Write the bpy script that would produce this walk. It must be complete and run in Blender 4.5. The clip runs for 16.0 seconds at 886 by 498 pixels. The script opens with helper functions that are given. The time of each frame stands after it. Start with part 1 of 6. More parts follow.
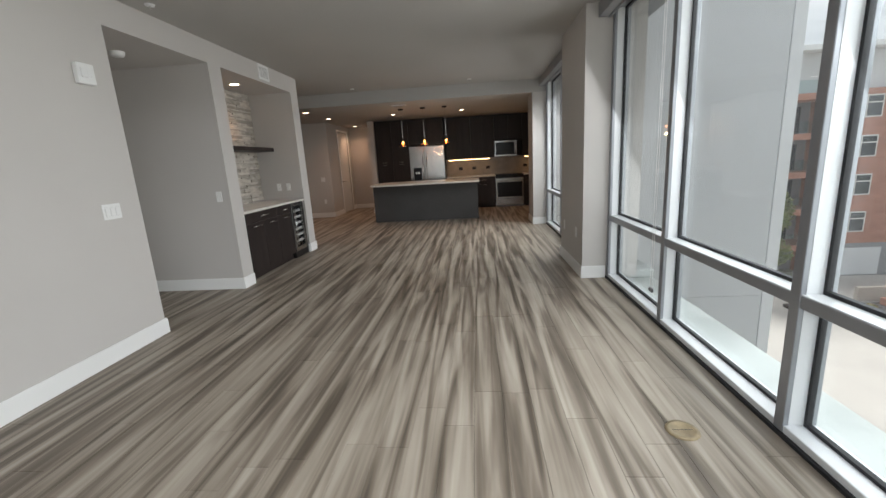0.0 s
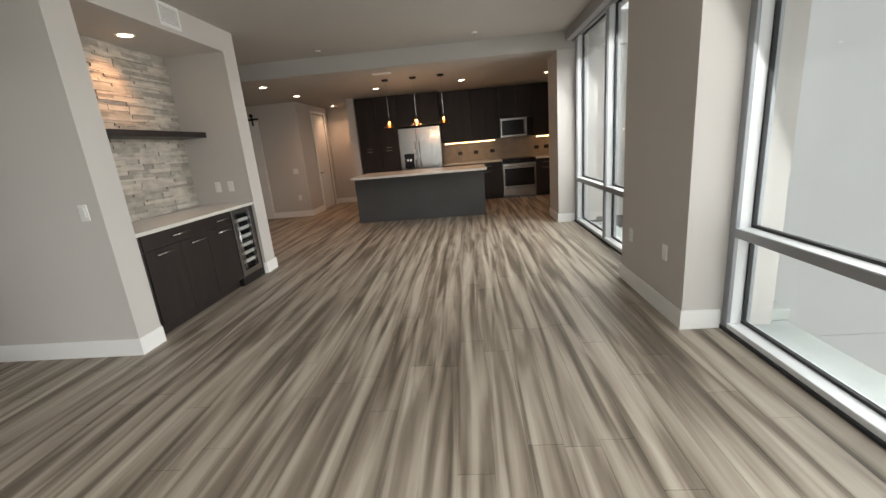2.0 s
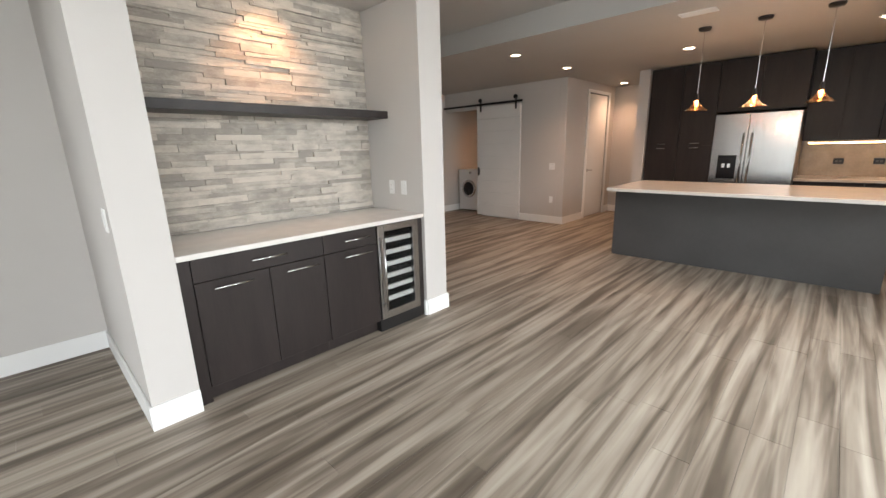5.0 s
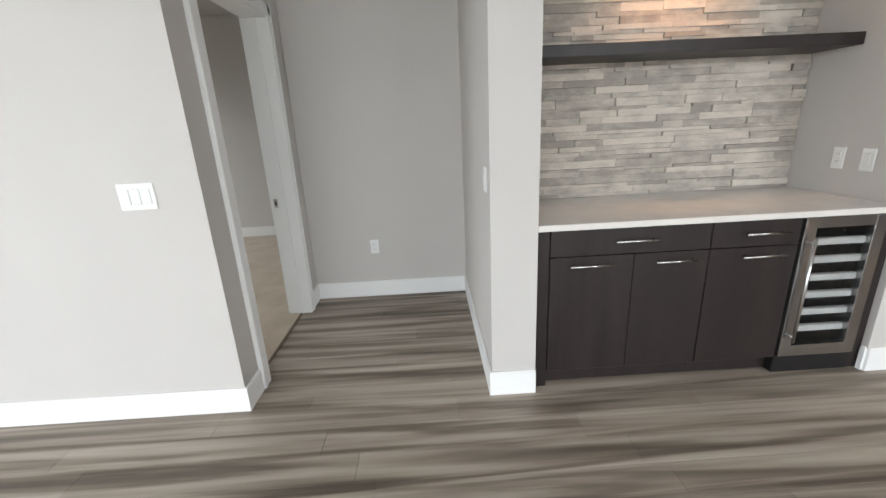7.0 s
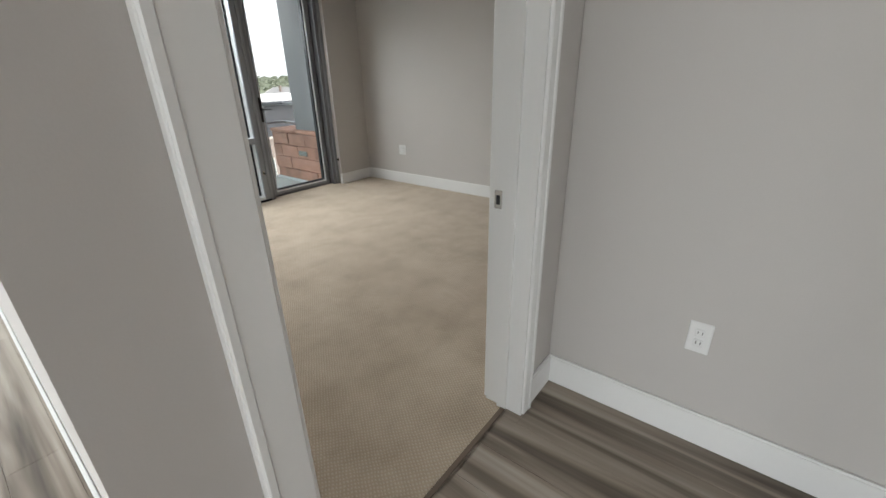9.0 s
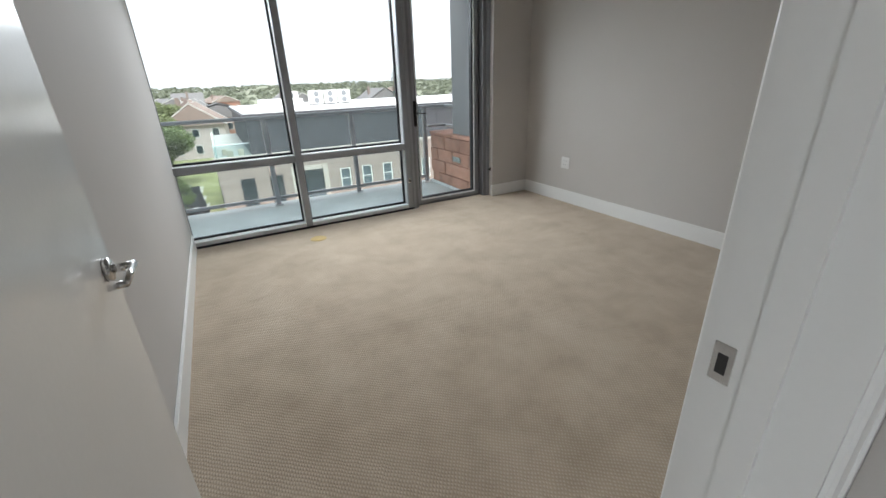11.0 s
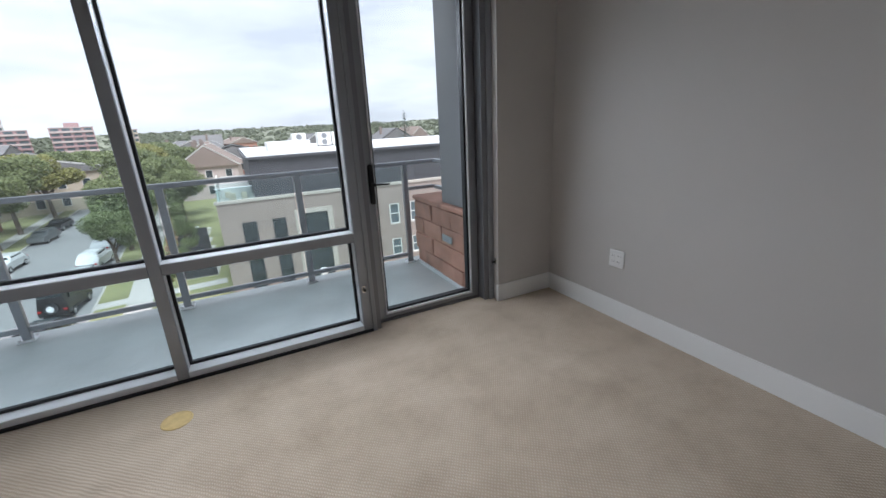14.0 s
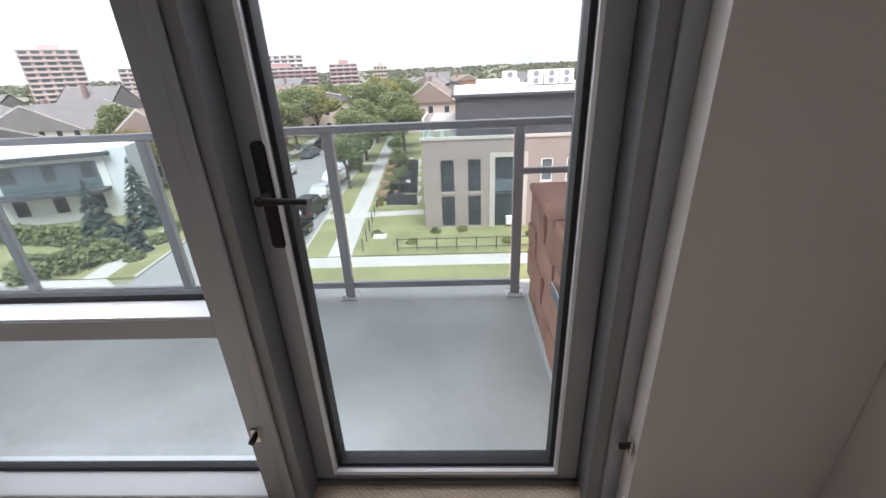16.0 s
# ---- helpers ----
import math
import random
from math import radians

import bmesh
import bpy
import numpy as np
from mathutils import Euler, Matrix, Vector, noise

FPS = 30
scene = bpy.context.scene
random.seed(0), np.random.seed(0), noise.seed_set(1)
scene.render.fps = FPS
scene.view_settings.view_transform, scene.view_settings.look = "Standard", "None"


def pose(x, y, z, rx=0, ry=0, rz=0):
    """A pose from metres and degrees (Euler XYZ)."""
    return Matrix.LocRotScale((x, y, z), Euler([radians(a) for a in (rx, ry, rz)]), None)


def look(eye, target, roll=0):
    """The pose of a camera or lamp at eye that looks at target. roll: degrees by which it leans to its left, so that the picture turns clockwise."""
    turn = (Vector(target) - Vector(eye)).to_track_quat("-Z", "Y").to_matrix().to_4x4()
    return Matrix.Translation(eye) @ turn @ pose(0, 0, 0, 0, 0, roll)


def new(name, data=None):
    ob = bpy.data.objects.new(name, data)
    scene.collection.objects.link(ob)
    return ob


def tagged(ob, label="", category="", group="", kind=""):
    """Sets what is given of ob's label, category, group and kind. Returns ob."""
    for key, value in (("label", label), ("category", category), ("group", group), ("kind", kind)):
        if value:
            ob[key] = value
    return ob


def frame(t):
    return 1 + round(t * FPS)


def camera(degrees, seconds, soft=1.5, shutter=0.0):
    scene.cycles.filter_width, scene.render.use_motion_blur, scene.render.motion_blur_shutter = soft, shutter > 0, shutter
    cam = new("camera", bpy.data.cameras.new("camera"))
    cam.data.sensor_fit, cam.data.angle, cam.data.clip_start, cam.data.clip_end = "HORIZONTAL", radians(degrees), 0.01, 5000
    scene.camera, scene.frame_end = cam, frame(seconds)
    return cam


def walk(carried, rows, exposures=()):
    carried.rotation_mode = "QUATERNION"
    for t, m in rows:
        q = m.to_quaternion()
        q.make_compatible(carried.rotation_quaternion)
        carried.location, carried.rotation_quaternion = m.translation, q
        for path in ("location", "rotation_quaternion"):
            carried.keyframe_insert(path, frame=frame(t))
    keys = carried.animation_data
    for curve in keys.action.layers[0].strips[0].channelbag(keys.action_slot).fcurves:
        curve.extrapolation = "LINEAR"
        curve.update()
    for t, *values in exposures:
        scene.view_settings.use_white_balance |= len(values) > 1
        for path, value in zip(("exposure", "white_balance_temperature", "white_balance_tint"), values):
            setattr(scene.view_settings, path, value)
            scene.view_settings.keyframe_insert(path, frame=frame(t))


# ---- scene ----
PATH = [
    (0, (-0.01, 0.127, 1.398), (-0.186, 2.073, 0.972), -3.4),
    (0.5, (-0.036, 0.525, 1.405), (-0.253, 2.465, 0.968), -3.5),
    (1, (-0.158, 0.982, 1.404), (-0.382, 2.919, 0.957), -3.6),
    (1.5, (-0.208, 1.488, 1.394), (-0.408, 3.423, 0.927), -4.2),
    (2, (-0.259, 1.975, 1.396), (-0.413, 3.905, 0.896), -5.0),
    (2.5, (-0.233, 2.473, 1.377), (-0.453, 4.379, 0.813), -3.8),
    (3, (-0.239, 2.961, 1.381), (-0.544, 4.854, 0.813), -3.1),
    (3.2, (-0.241, 3.148, 1.387), (-0.586, 5.036, 0.824), -3.1),
    (5.3, (-0.462, 4.517, 1.453), (-1.974, 5.735, 0.972), -1.3),
    (5.5, (-0.469, 4.541, 1.46), (-2.072, 5.634, 0.975), -1.3),
    (6, (-0.511, 4.523, 1.459), (-2.293, 5.277, 0.952), -1.6),
    (6.5, (-0.679, 4.479, 1.417), (-2.568, 4.85, 0.875), -2.3),
    (7, (-1.044, 4.424, 1.395), (-2.957, 4.472, 0.814), -2.8),
    (7.5, (-1.532, 4.403, 1.37), (-3.429, 4.172, 0.778), -3.0),
    (8, (-2.032, 4.31, 1.35), (-3.887, 3.903, 0.723), -3.4),
    (8.5, (-2.480, 4.142, 1.315), (-4.203, 3.410, 0.610), -0.7),
    (9, (-2.890, 3.961, 1.296), (-4.334, 2.818, 0.515), -1.2),
    (9.5, (-3.19, 3.766, 1.282), (-4.345, 2.353, 0.463), -2.5),
    (10, (-3.393, 3.607, 1.231), (-4.203, 2.036, 0.296), -1.7),
    (10.2, (-3.432, 3.567, 1.218), (-4.224, 2.001, 0.259), -2.3),
    (12.3, (-3.690, 3.350, 1.450), (-4.680, 1.640, 1.132), -2.4),
    (12.5, (-3.760, 3.235, 1.420), (-4.718, 1.527, 1.012), -2.4),
    (13, (-3.966, 2.917, 1.381), (-4.845, 1.198, 0.859), -2.8),
    (13.5, (-4.29, 2.474, 1.382), (-5.192, 0.778, 0.827), -2.8),
    (14, (-4.61, 2.008, 1.367), (-5.46, 0.298, 0.771), -2.9),
    (14.5, (-4.934, 1.546, 1.356), (-5.741, -0.171, 0.723), -2.8),
    (15, (-5.299, 1.113, 1.316), (-5.929, -0.651, 0.616), -2.8),
    (15.5, (-5.571, 0.684, 1.31), (-5.945, -1.115, 0.52), -2.6),
    (16, (-5.845, 0.335, 1.255), (-5.757, -1.488, 0.455), -2.6),
]
cam = camera(95.2, 16.0)
walk(cam, [(t, look(eye, target, roll)) for t, eye, target, roll in PATH],
     exposures=[(0.0, 0.16, 6600, 10), (1.0, 0.24, 6700, 10), (2.0, 0.57, 7000, 10), (3.0, 0.82, 7000, 10), (5.5, 1.37, 6400, 10), (6.0, 1.34, 6300, 10), (6.5, 1.24, 6450, 10), (7.5, 0.87, 6400, 10), (8.0, 0.85, 6500, 10), (8.5, 1.03, 6500, 10), (9.5, 0.87, 6600, 10), (10.0, 0.85, 6500, 10), (12.5, 0.77, 6250, 10), (13.0, 0.55, 6200, 12), (14.0, 0.36, 6000, 14), (15.0, 0.44, 6050, 17), (16.0, 0.67, 6400, 20)])

# ---- light ----
world = bpy.data.worlds.new("overcast_sky")
scene.world = world
world.use_nodes = True


def build_sky():
    nt = world.node_tree
    nt.nodes.clear()
    out = nt.nodes.new("ShaderNodeOutputWorld")
    bg = nt.nodes.new("ShaderNodeBackground")
    sky = nt.nodes.new("ShaderNodeTexSky")
    sky.sky_type, sky.sun_disc = "NISHITA", False
    sky.sun_elevation, sky.sun_rotation = radians(61), radians(349)
    co = nt.nodes.new("ShaderNodeTexCoord")
    mp = nt.nodes.new("ShaderNodeMapping")
    mp.inputs["Scale"].default_value = (1.0, 1.0, 4.5)
    nz = nt.nodes.new("ShaderNodeTexNoise")
    nz.inputs["Scale"].default_value, nz.inputs["Detail"].default_value, nz.inputs["Roughness"].default_value = 2.6, 7, 0.55
    ramp = nt.nodes.new("ShaderNodeValToRGB")
    ramp.color_ramp.elements[0].position, ramp.color_ramp.elements[0].color = 0.33, (5.7, 5.95, 6.3, 1)
    ramp.color_ramp.elements[1].position, ramp.color_ramp.elements[1].color = 0.66, (8.8, 8.85, 9.0, 1)
    mix = nt.nodes.new("ShaderNodeMix")
    mix.data_type = "RGBA"
    mix.inputs[0].default_value = 0.92
    nt.links.new(co.outputs["Generated"], mp.inputs["Vector"])
    nt.links.new(mp.outputs["Vector"], nz.inputs["Vector"])
    nt.links.new(nz.outputs["Fac"], ramp.inputs["Fac"])
    nt.links.new(sky.outputs["Color"], mix.inputs[6])
    nt.links.new(ramp.outputs["Color"], mix.inputs[7])
    nt.links.new(mix.outputs[2], bg.inputs["Color"])
    bg.inputs["Strength"].default_value = SKY
    nt.links.new(bg.outputs["Background"], out.inputs["Surface"])


SKY = 0.112
build_sky()
sun = new("sun", bpy.data.lights.new("sun", "SUN"))
sun.data.energy, sun.data.angle, sun.data.color = 4.6, radians(40), (1.0, 0.97, 0.94)
sun.matrix_world = look((0, 0, 60), (6, -32, 0))


def lamp(name, kind, energy, colour, m, **more):
    ob = new(name, bpy.data.lights.new(name, kind))
    ob.data.energy, ob.data.color, ob.matrix_world = energy, colour, m
    if kind == "AREA":
        ob.data.spread = radians(more["spread"])
        ob.data.shape, ob.data.size, ob.data.size_y = "RECTANGLE", more["size"], more["size_y"]
    if kind == "SPOT":
        ob.data.spot_size, ob.data.spot_blend, ob.data.shadow_soft_size = radians(more["cone"]), 0.9, 0.05
    if kind == "POINT":
        ob.data.shadow_soft_size = 0.03
    return ob


# the sky's light in the window openings
DAY = (0.93, 0.97, 1.0)
lamp("sky_light", "AREA", 55, DAY, look((1.62, 2.0, 1.45), (-2.0, 2.0, -0.4)), size=5.2, size_y=2.6, spread=180)
lamp("sky_light", "AREA", 36, DAY, look((1.78, 1.5, 2.15), (0.78, 1.5, 1.25)), size=4.1, size_y=0.8, spread=120)
lamp("sky_light", "AREA", 24, DAY, look((1.62, 7.2, 1.45), (-2.0, 7.2, -0.6)), size=2.7, size_y=2.6, spread=160)
lamp("sky_light", "AREA", 32, DAY, look((1.78, 7.2, 2.15), (0.78, 7.2, 1.25)), size=2.7, size_y=0.8, spread=120)
lamp("sky_light", "AREA", 27, DAY, look((-4.8, -0.80, 2.1), (-4.8, 0.20, 0.95)), size=2.5, size_y=0.8, spread=115)

lamp("sky_light", "AREA", 30, DAY, look((-0.75, -0.78, 1.5), (-0.75, 3.0, 0.2)), size=4.0, size_y=2.3, spread=175)

# ---- materials ----


def nodes_of(name):
    m = bpy.data.materials.new(name)
    m.use_nodes = True
    nt = m.node_tree
    return m, nt, nt.nodes["Principled BSDF"]


def node(nt, kind, **inputs):
    n = nt.nodes.new(kind)
    for key, value in inputs.items():
        n.inputs[key.replace("_", " ")].default_value = value
    return n


def ramp_of(nt, fac, stops):
    r = nt.nodes.new("ShaderNodeValToRGB")
    r.color_ramp.elements[0].position, r.color_ramp.elements[0].color = stops[0][0], (*stops[0][1], 1)
    r.color_ramp.elements[1].position, r.color_ramp.elements[1].color = stops[-1][0], (*stops[-1][1], 1)
    for pos, col in stops[1:-1]:
        r.color_ramp.elements.new(pos).color = (*col, 1)
    nt.links.new(fac, r.inputs["Fac"])
    return r.outputs["Color"]


def coords(nt, scale=(1, 1, 1), kind="Object", shift=None):
    co = nt.nodes.new("ShaderNodeTexCoord")
    mp = nt.nodes.new("ShaderNodeMapping")
    mp.inputs["Scale"].default_value = scale
    nt.links.new(co.outputs[kind], mp.inputs["Vector"])
    if shift is not None:
        nt.links.new(shift, mp.inputs["Location"])
    return mp.outputs["Vector"]


def world_coords(nt, scale=(1, 1, 1), shift=None):
    ge = nt.nodes.new("ShaderNodeNewGeometry")
    mp = nt.nodes.new("ShaderNodeMapping")
    mp.inputs["Scale"].default_value = scale
    nt.links.new(ge.outputs["Position"], mp.inputs["Vector"])
    if shift is not None:
        nt.links.new(shift, mp.inputs["Location"])
    return mp.outputs["Vector"]


def bump_of(nt, bsdf, height, strength, distance=0.01):
    b = nt.nodes.new("ShaderNodeBump")
    b.inputs["Strength"].default_value, b.inputs["Distance"].default_value = strength, distance
    nt.links.new(height, b.inputs["Height"])
    nt.links.new(b.outputs["Normal"], bsdf.inputs["Normal"])


def plain(name, colour, rough=0.5, metal=0.0, vary=0.12, scale=3.0, grain=60.0, bump=0.05, spec=0.5, stretch=(1, 1, 1), random=0.0):
    """A surface that varies at two scales: broad patches and fine grain."""
    m, nt, b = nodes_of(name)
    v = world_coords(nt, stretch)
    big = node(nt, "ShaderNodeTexNoise", Scale=scale, Detail=5.0)
    fine = node(nt, "ShaderNodeTexNoise", Scale=grain, Detail=3.0)
    nt.links.new(v, big.inputs["Vector"])
    nt.links.new(v, fine.inputs["Vector"])
    add = nt.nodes.new("ShaderNodeMath")
    add.operation = "MULTIPLY_ADD"
    add.inputs[1].default_value = 0.35
    nt.links.new(fine.outputs["Fac"], add.inputs[0])
    nt.links.new(big.outputs["Fac"], add.inputs[2])
    fac = add.outputs[0]
    if random:
        info = nt.nodes.new("ShaderNodeObjectInfo")
        r = nt.nodes.new("ShaderNodeMath")
        r.operation = "MULTIPLY_ADD"
        r.inputs[1].default_value = random
        nt.links.new(info.outputs["Random"], r.inputs[0])
        nt.links.new(fac, r.inputs[2])
        off = nt.nodes.new("ShaderNodeMath")
        off.operation = "SUBTRACT"
        off.inputs[1].default_value = random / 2
        nt.links.new(r.outputs[0], off.inputs[0])
        fac = off.outputs[0]
    lo = tuple(c * (1 - vary) for c in colour)
    hi = tuple(min(1.0, c * (1 + vary)) for c in colour)
    nt.links.new(ramp_of(nt, fac, [(0.4, lo), (0.95, hi)]), b.inputs["Base Color"])
    b.inputs["Roughness"].default_value, b.inputs["Metallic"].default_value = rough, metal
    b.inputs["Specular IOR Level"].default_value = spec
    if bump:
        bump_of(nt, b, fine.outputs["Fac"], bump)
    return m


def glowing(name, colour, strength):
    m, nt, b = nodes_of(name)
    b.inputs["Base Color"].default_value = (*colour, 1)
    b.inputs["Emission Color"].default_value = (*colour, 1)
    b.inputs["Emission Strength"].default_value = strength
    return m


def glassy(name, tint=(1, 1, 1), veil=0.045):
    """Thin window glass: clear, with outdoor haze put in as a pale veil, and a faint mirror image that grows at a
    slant.
    """
    m, nt, b = nodes_of(name)
    nt.nodes.remove(b)
    out = nt.nodes["Material Output"]
    t = nt.nodes.new("ShaderNodeBsdfTransparent")
    t.inputs["Color"].default_value = (*tint, 1)
    g = nt.nodes.new("ShaderNodeBsdfGlossy")
    g.inputs["Roughness"].default_value = 0.0
    lw = nt.nodes.new("ShaderNodeLayerWeight")
    lw.inputs["Blend"].default_value = 0.5
    pw = nt.nodes.new("ShaderNodeMath")
    pw.operation = "POWER"
    pw.inputs[1].default_value = 4.5
    fr = nt.nodes.new("ShaderNodeMath")
    fr.operation = "MULTIPLY_ADD"
    fr.inputs[1].default_value, fr.inputs[2].default_value = 0.8, 0.022
    nt.links.new(lw.outputs["Facing"], pw.inputs[0])
    nt.links.new(pw.outputs[0], fr.inputs[0])
    mx = nt.nodes.new("ShaderNodeMixShader")
    nt.links.new(fr.outputs[0], mx.inputs["Fac"])
    nt.links.new(t.outputs[0], mx.inputs[1])
    nt.links.new(g.outputs[0], mx.inputs[2])
    # Translucent share lifts the darks behind the pane, in place of haze.
    veil_shader = nt.nodes.new("ShaderNodeBsdfTranslucent")
    veil_shader.inputs["Color"].default_value = (0.9, 0.92, 0.95, 1)
    m2 = nt.nodes.new("ShaderNodeMixShader")
    m2.inputs["Fac"].default_value = veil
    nt.links.new(mx.outputs[0], m2.inputs[1])
    nt.links.new(veil_shader.outputs[0], m2.inputs[2])
    nt.links.new(m2.outputs[0], out.inputs["Surface"])
    return m


def plank_material():
    m, nt, b = nodes_of("grey_oak_plank")
    info = nt.nodes.new("ShaderNodeObjectInfo")
    geo = nt.nodes.new("ShaderNodeNewGeometry")
    rnd = nt.nodes.new("ShaderNodeMath")
    rnd.operation = "ADD"
    nt.links.new(info.outputs["Random"], rnd.inputs[0])
    nt.links.new(geo.outputs["Random Per Island"], rnd.inputs[1])
    sh = nt.nodes.new("ShaderNodeVectorMath")
    sh.operation = "SCALE"
    sh.inputs[0].default_value = (7.0, 31.0, 0)
    nt.links.new(rnd.outputs[0], sh.inputs["Scale"])
    broad = node(nt, "ShaderNodeTexNoise", Scale=1.0, Detail=3.0, Roughness=0.45, Distortion=0.8)
    nt.links.new(world_coords(nt, (12.5, 0.55, 1)), broad.inputs["Vector"])
    patch = node(nt, "ShaderNodeTexNoise", Scale=1.0, Detail=3.0, Roughness=0.55)
    nt.links.new(world_coords(nt, (11.0, 1.3, 1), sh.outputs[0]), patch.inputs["Vector"])
    grain = node(nt, "ShaderNodeTexNoise", Scale=1.0, Detail=5.0, Roughness=0.6, Distortion=0.2)
    nt.links.new(world_coords(nt, (75, 1.8, 1), sh.outputs[0]), grain.inputs["Vector"])
    streak = ramp_of(nt, broad.outputs["Fac"], [(0.33, (0.10, 0.10, 0.10)), (0.44, (0.36, 0.36, 0.36)), (0.54, (0.62, 0.62, 0.62)), (0.67, (0.84, 0.84, 0.84))])
    mx = nt.nodes.new("ShaderNodeMath")
    mx.operation = "MULTIPLY_ADD"
    mx.inputs[1].default_value = 0.10
    nt.links.new(grain.outputs["Fac"], mx.inputs[0])
    nt.links.new(streak, mx.inputs[2])
    m2 = nt.nodes.new("ShaderNodeMath")
    m2.operation = "MULTIPLY_ADD"
    m2.inputs[1].default_value = 0.52
    nt.links.new(patch.outputs["Fac"], m2.inputs[0])
    nt.links.new(mx.outputs[0], m2.inputs[2])
    fr = nt.nodes.new("ShaderNodeMath")
    fr.operation = "FRACT"
    nt.links.new(rnd.outputs[0], fr.inputs[0])
    off = nt.nodes.new("ShaderNodeMath")
    off.operation = "MULTIPLY_ADD"
    off.inputs[1].default_value = 0.10
    nt.links.new(fr.outputs[0], off.inputs[0])
    nt.links.new(m2.outputs[0], off.inputs[2])
    half = nt.nodes.new("ShaderNodeMath")
    half.operation = "MULTIPLY"
    half.inputs[1].default_value = 0.6
    nt.links.new(off.outputs[0], half.inputs[0])
    col = ramp_of(nt, half.outputs[0], [(0.26, (0.095, 0.076, 0.058)), (0.44, (0.195, 0.160, 0.127)), (0.62, (0.325, 0.278, 0.228)), (0.80, (0.45, 0.40, 0.34))])
    nt.links.new(col, b.inputs["Base Color"])
    b.inputs["Roughness"].default_value = 0.47
    b.inputs["Specular IOR Level"].default_value = 0.32
    bump_of(nt, b, grain.outputs["Fac"], 0.06)
    return m


def carpet_material():
    m, nt, b = nodes_of("beige_woven_carpet")
    v = world_coords(nt)
    big = node(nt, "ShaderNodeTexNoise", Scale=3.5, Detail=6.0, Roughness=0.65)
    nt.links.new(v, big.inputs["Vector"])
    wv = []
    for turn in (35, -50):
        mp = nt.nodes.new("ShaderNodeMapping")
        mp.inputs["Rotation"].default_value = (0, 0, radians(turn))
        nt.links.new(v, mp.inputs["Vector"])
        w = node(nt, "ShaderNodeTexWave", Scale=26.0 if turn > 0 else 21.0, Distortion=3.0, Detail=2.0)
        nt.links.new(mp.outputs["Vector"], w.inputs["Vector"])
        wv.append(w.outputs["Fac"])
    mul = nt.nodes.new("ShaderNodeMath")
    mul.operation = "MULTIPLY"
    nt.links.new(wv[0], mul.inputs[0])
    nt.links.new(wv[1], mul.inputs[1])
    add = nt.nodes.new("ShaderNodeMath")
    add.operation = "MULTIPLY_ADD"
    add.inputs[1].default_value = 0.33
    nt.links.new(mul.outputs[0], add.inputs[0])
    nt.links.new(big.outputs["Fac"], add.inputs[2])
    nt.links.new(ramp_of(nt, add.outputs[0], [(0.18, (0.32, 0.25, 0.18)), (0.55, (0.46, 0.375, 0.283)), (0.98, (0.60, 0.51, 0.40))]), b.inputs["Base Color"])
    b.inputs["Roughness"].default_value, b.inputs["Specular IOR Level"].default_value = 0.95, 0.1
    b.inputs["Sheen Weight"].default_value = 0.2
    bump_of(nt, b, mul.outputs[0], 0.55, 0.006)
    return m


WALL = plain("grey_wall_paint", (0.555, 0.530, 0.508), 0.75, vary=0.03, scale=1.2, grain=240, bump=0.03, spec=0.3)
# Off-white darkened below the walls: the ceiling's weaker light is in its colour.
CEIL = plain("dimmed_ceiling_paint", (0.455, 0.442, 0.422), 0.85, vary=0.03, scale=1.0, grain=200, bump=0.04, spec=0.2)
TRIM = plain("white_trim_paint", (0.82, 0.82, 0.81), 0.35, vary=0.02, scale=2.0, grain=90, bump=0.01)
DOORPAINT = plain("white_door_paint", (0.78, 0.77, 0.75), 0.2, vary=0.03, scale=2.0, grain=90, bump=0.01)
PLANK = plank_material()
CARPET = carpet_material()
SUBFLOOR = plain("dark_joint", (0.05, 0.045, 0.04), 0.9)
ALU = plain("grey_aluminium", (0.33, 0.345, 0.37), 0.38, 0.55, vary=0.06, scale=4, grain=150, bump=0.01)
ALU_DARK = plain("dark_grey_aluminium", (0.23, 0.235, 0.25), 0.42, 0.45, vary=0.06, scale=4, grain=150, bump=0.01)
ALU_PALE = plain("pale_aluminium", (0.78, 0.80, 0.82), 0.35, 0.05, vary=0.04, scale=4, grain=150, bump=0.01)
GASKET = plain("black_rubber_gasket", (0.012, 0.013, 0.016), 0.6, vary=0.1)
GLASS = glassy("window_glass", (0.96, 0.985, 0.985), 0.012)
RAILGLASS = glassy("rail_glass", (0.86, 0.93, 0.93), 0.004)
ESPRESSO = plain("espresso_wood_veneer", (0.024, 0.018, 0.017), 0.42, spec=0.32, vary=0.35, scale=2.0, grain=22, bump=0.02, stretch=(4, 4, 0.5))
ISLE = plain("charcoal_panel", (0.062, 0.060, 0.060), 0.5, vary=0.12, scale=2.0, grain=30, bump=0.01)
QUARTZ = plain("white_quartz", (0.70, 0.67, 0.63), 0.18, vary=0.06, scale=9.0, grain=160, bump=0.0)
STEEL = plain("brushed_steel", (0.40, 0.395, 0.39), 0.22, 0.95, vary=0.08, scale=1.5, grain=30, bump=0.01, stretch=(40, 40, 1))
CHROME = plain("satin_nickel", (0.70, 0.69, 0.68), 0.22, 1.0, vary=0.03)
BLACK = plain("black_gloss", (0.010, 0.010, 0.012), 0.2, vary=0.2, spec=0.3)
BLACKIRON = plain("black_iron", (0.014, 0.013, 0.013), 0.5, 0.3, vary=0.2)
PLATE = plain("white_plastic", (0.80, 0.80, 0.79), 0.35, vary=0.02, bump=0.0)
SEAM = plain("grey_shadow_seam", (0.55, 0.55, 0.54), 0.5)
SLOT = plain("dark_slot", (0.03, 0.03, 0.03), 0.6)
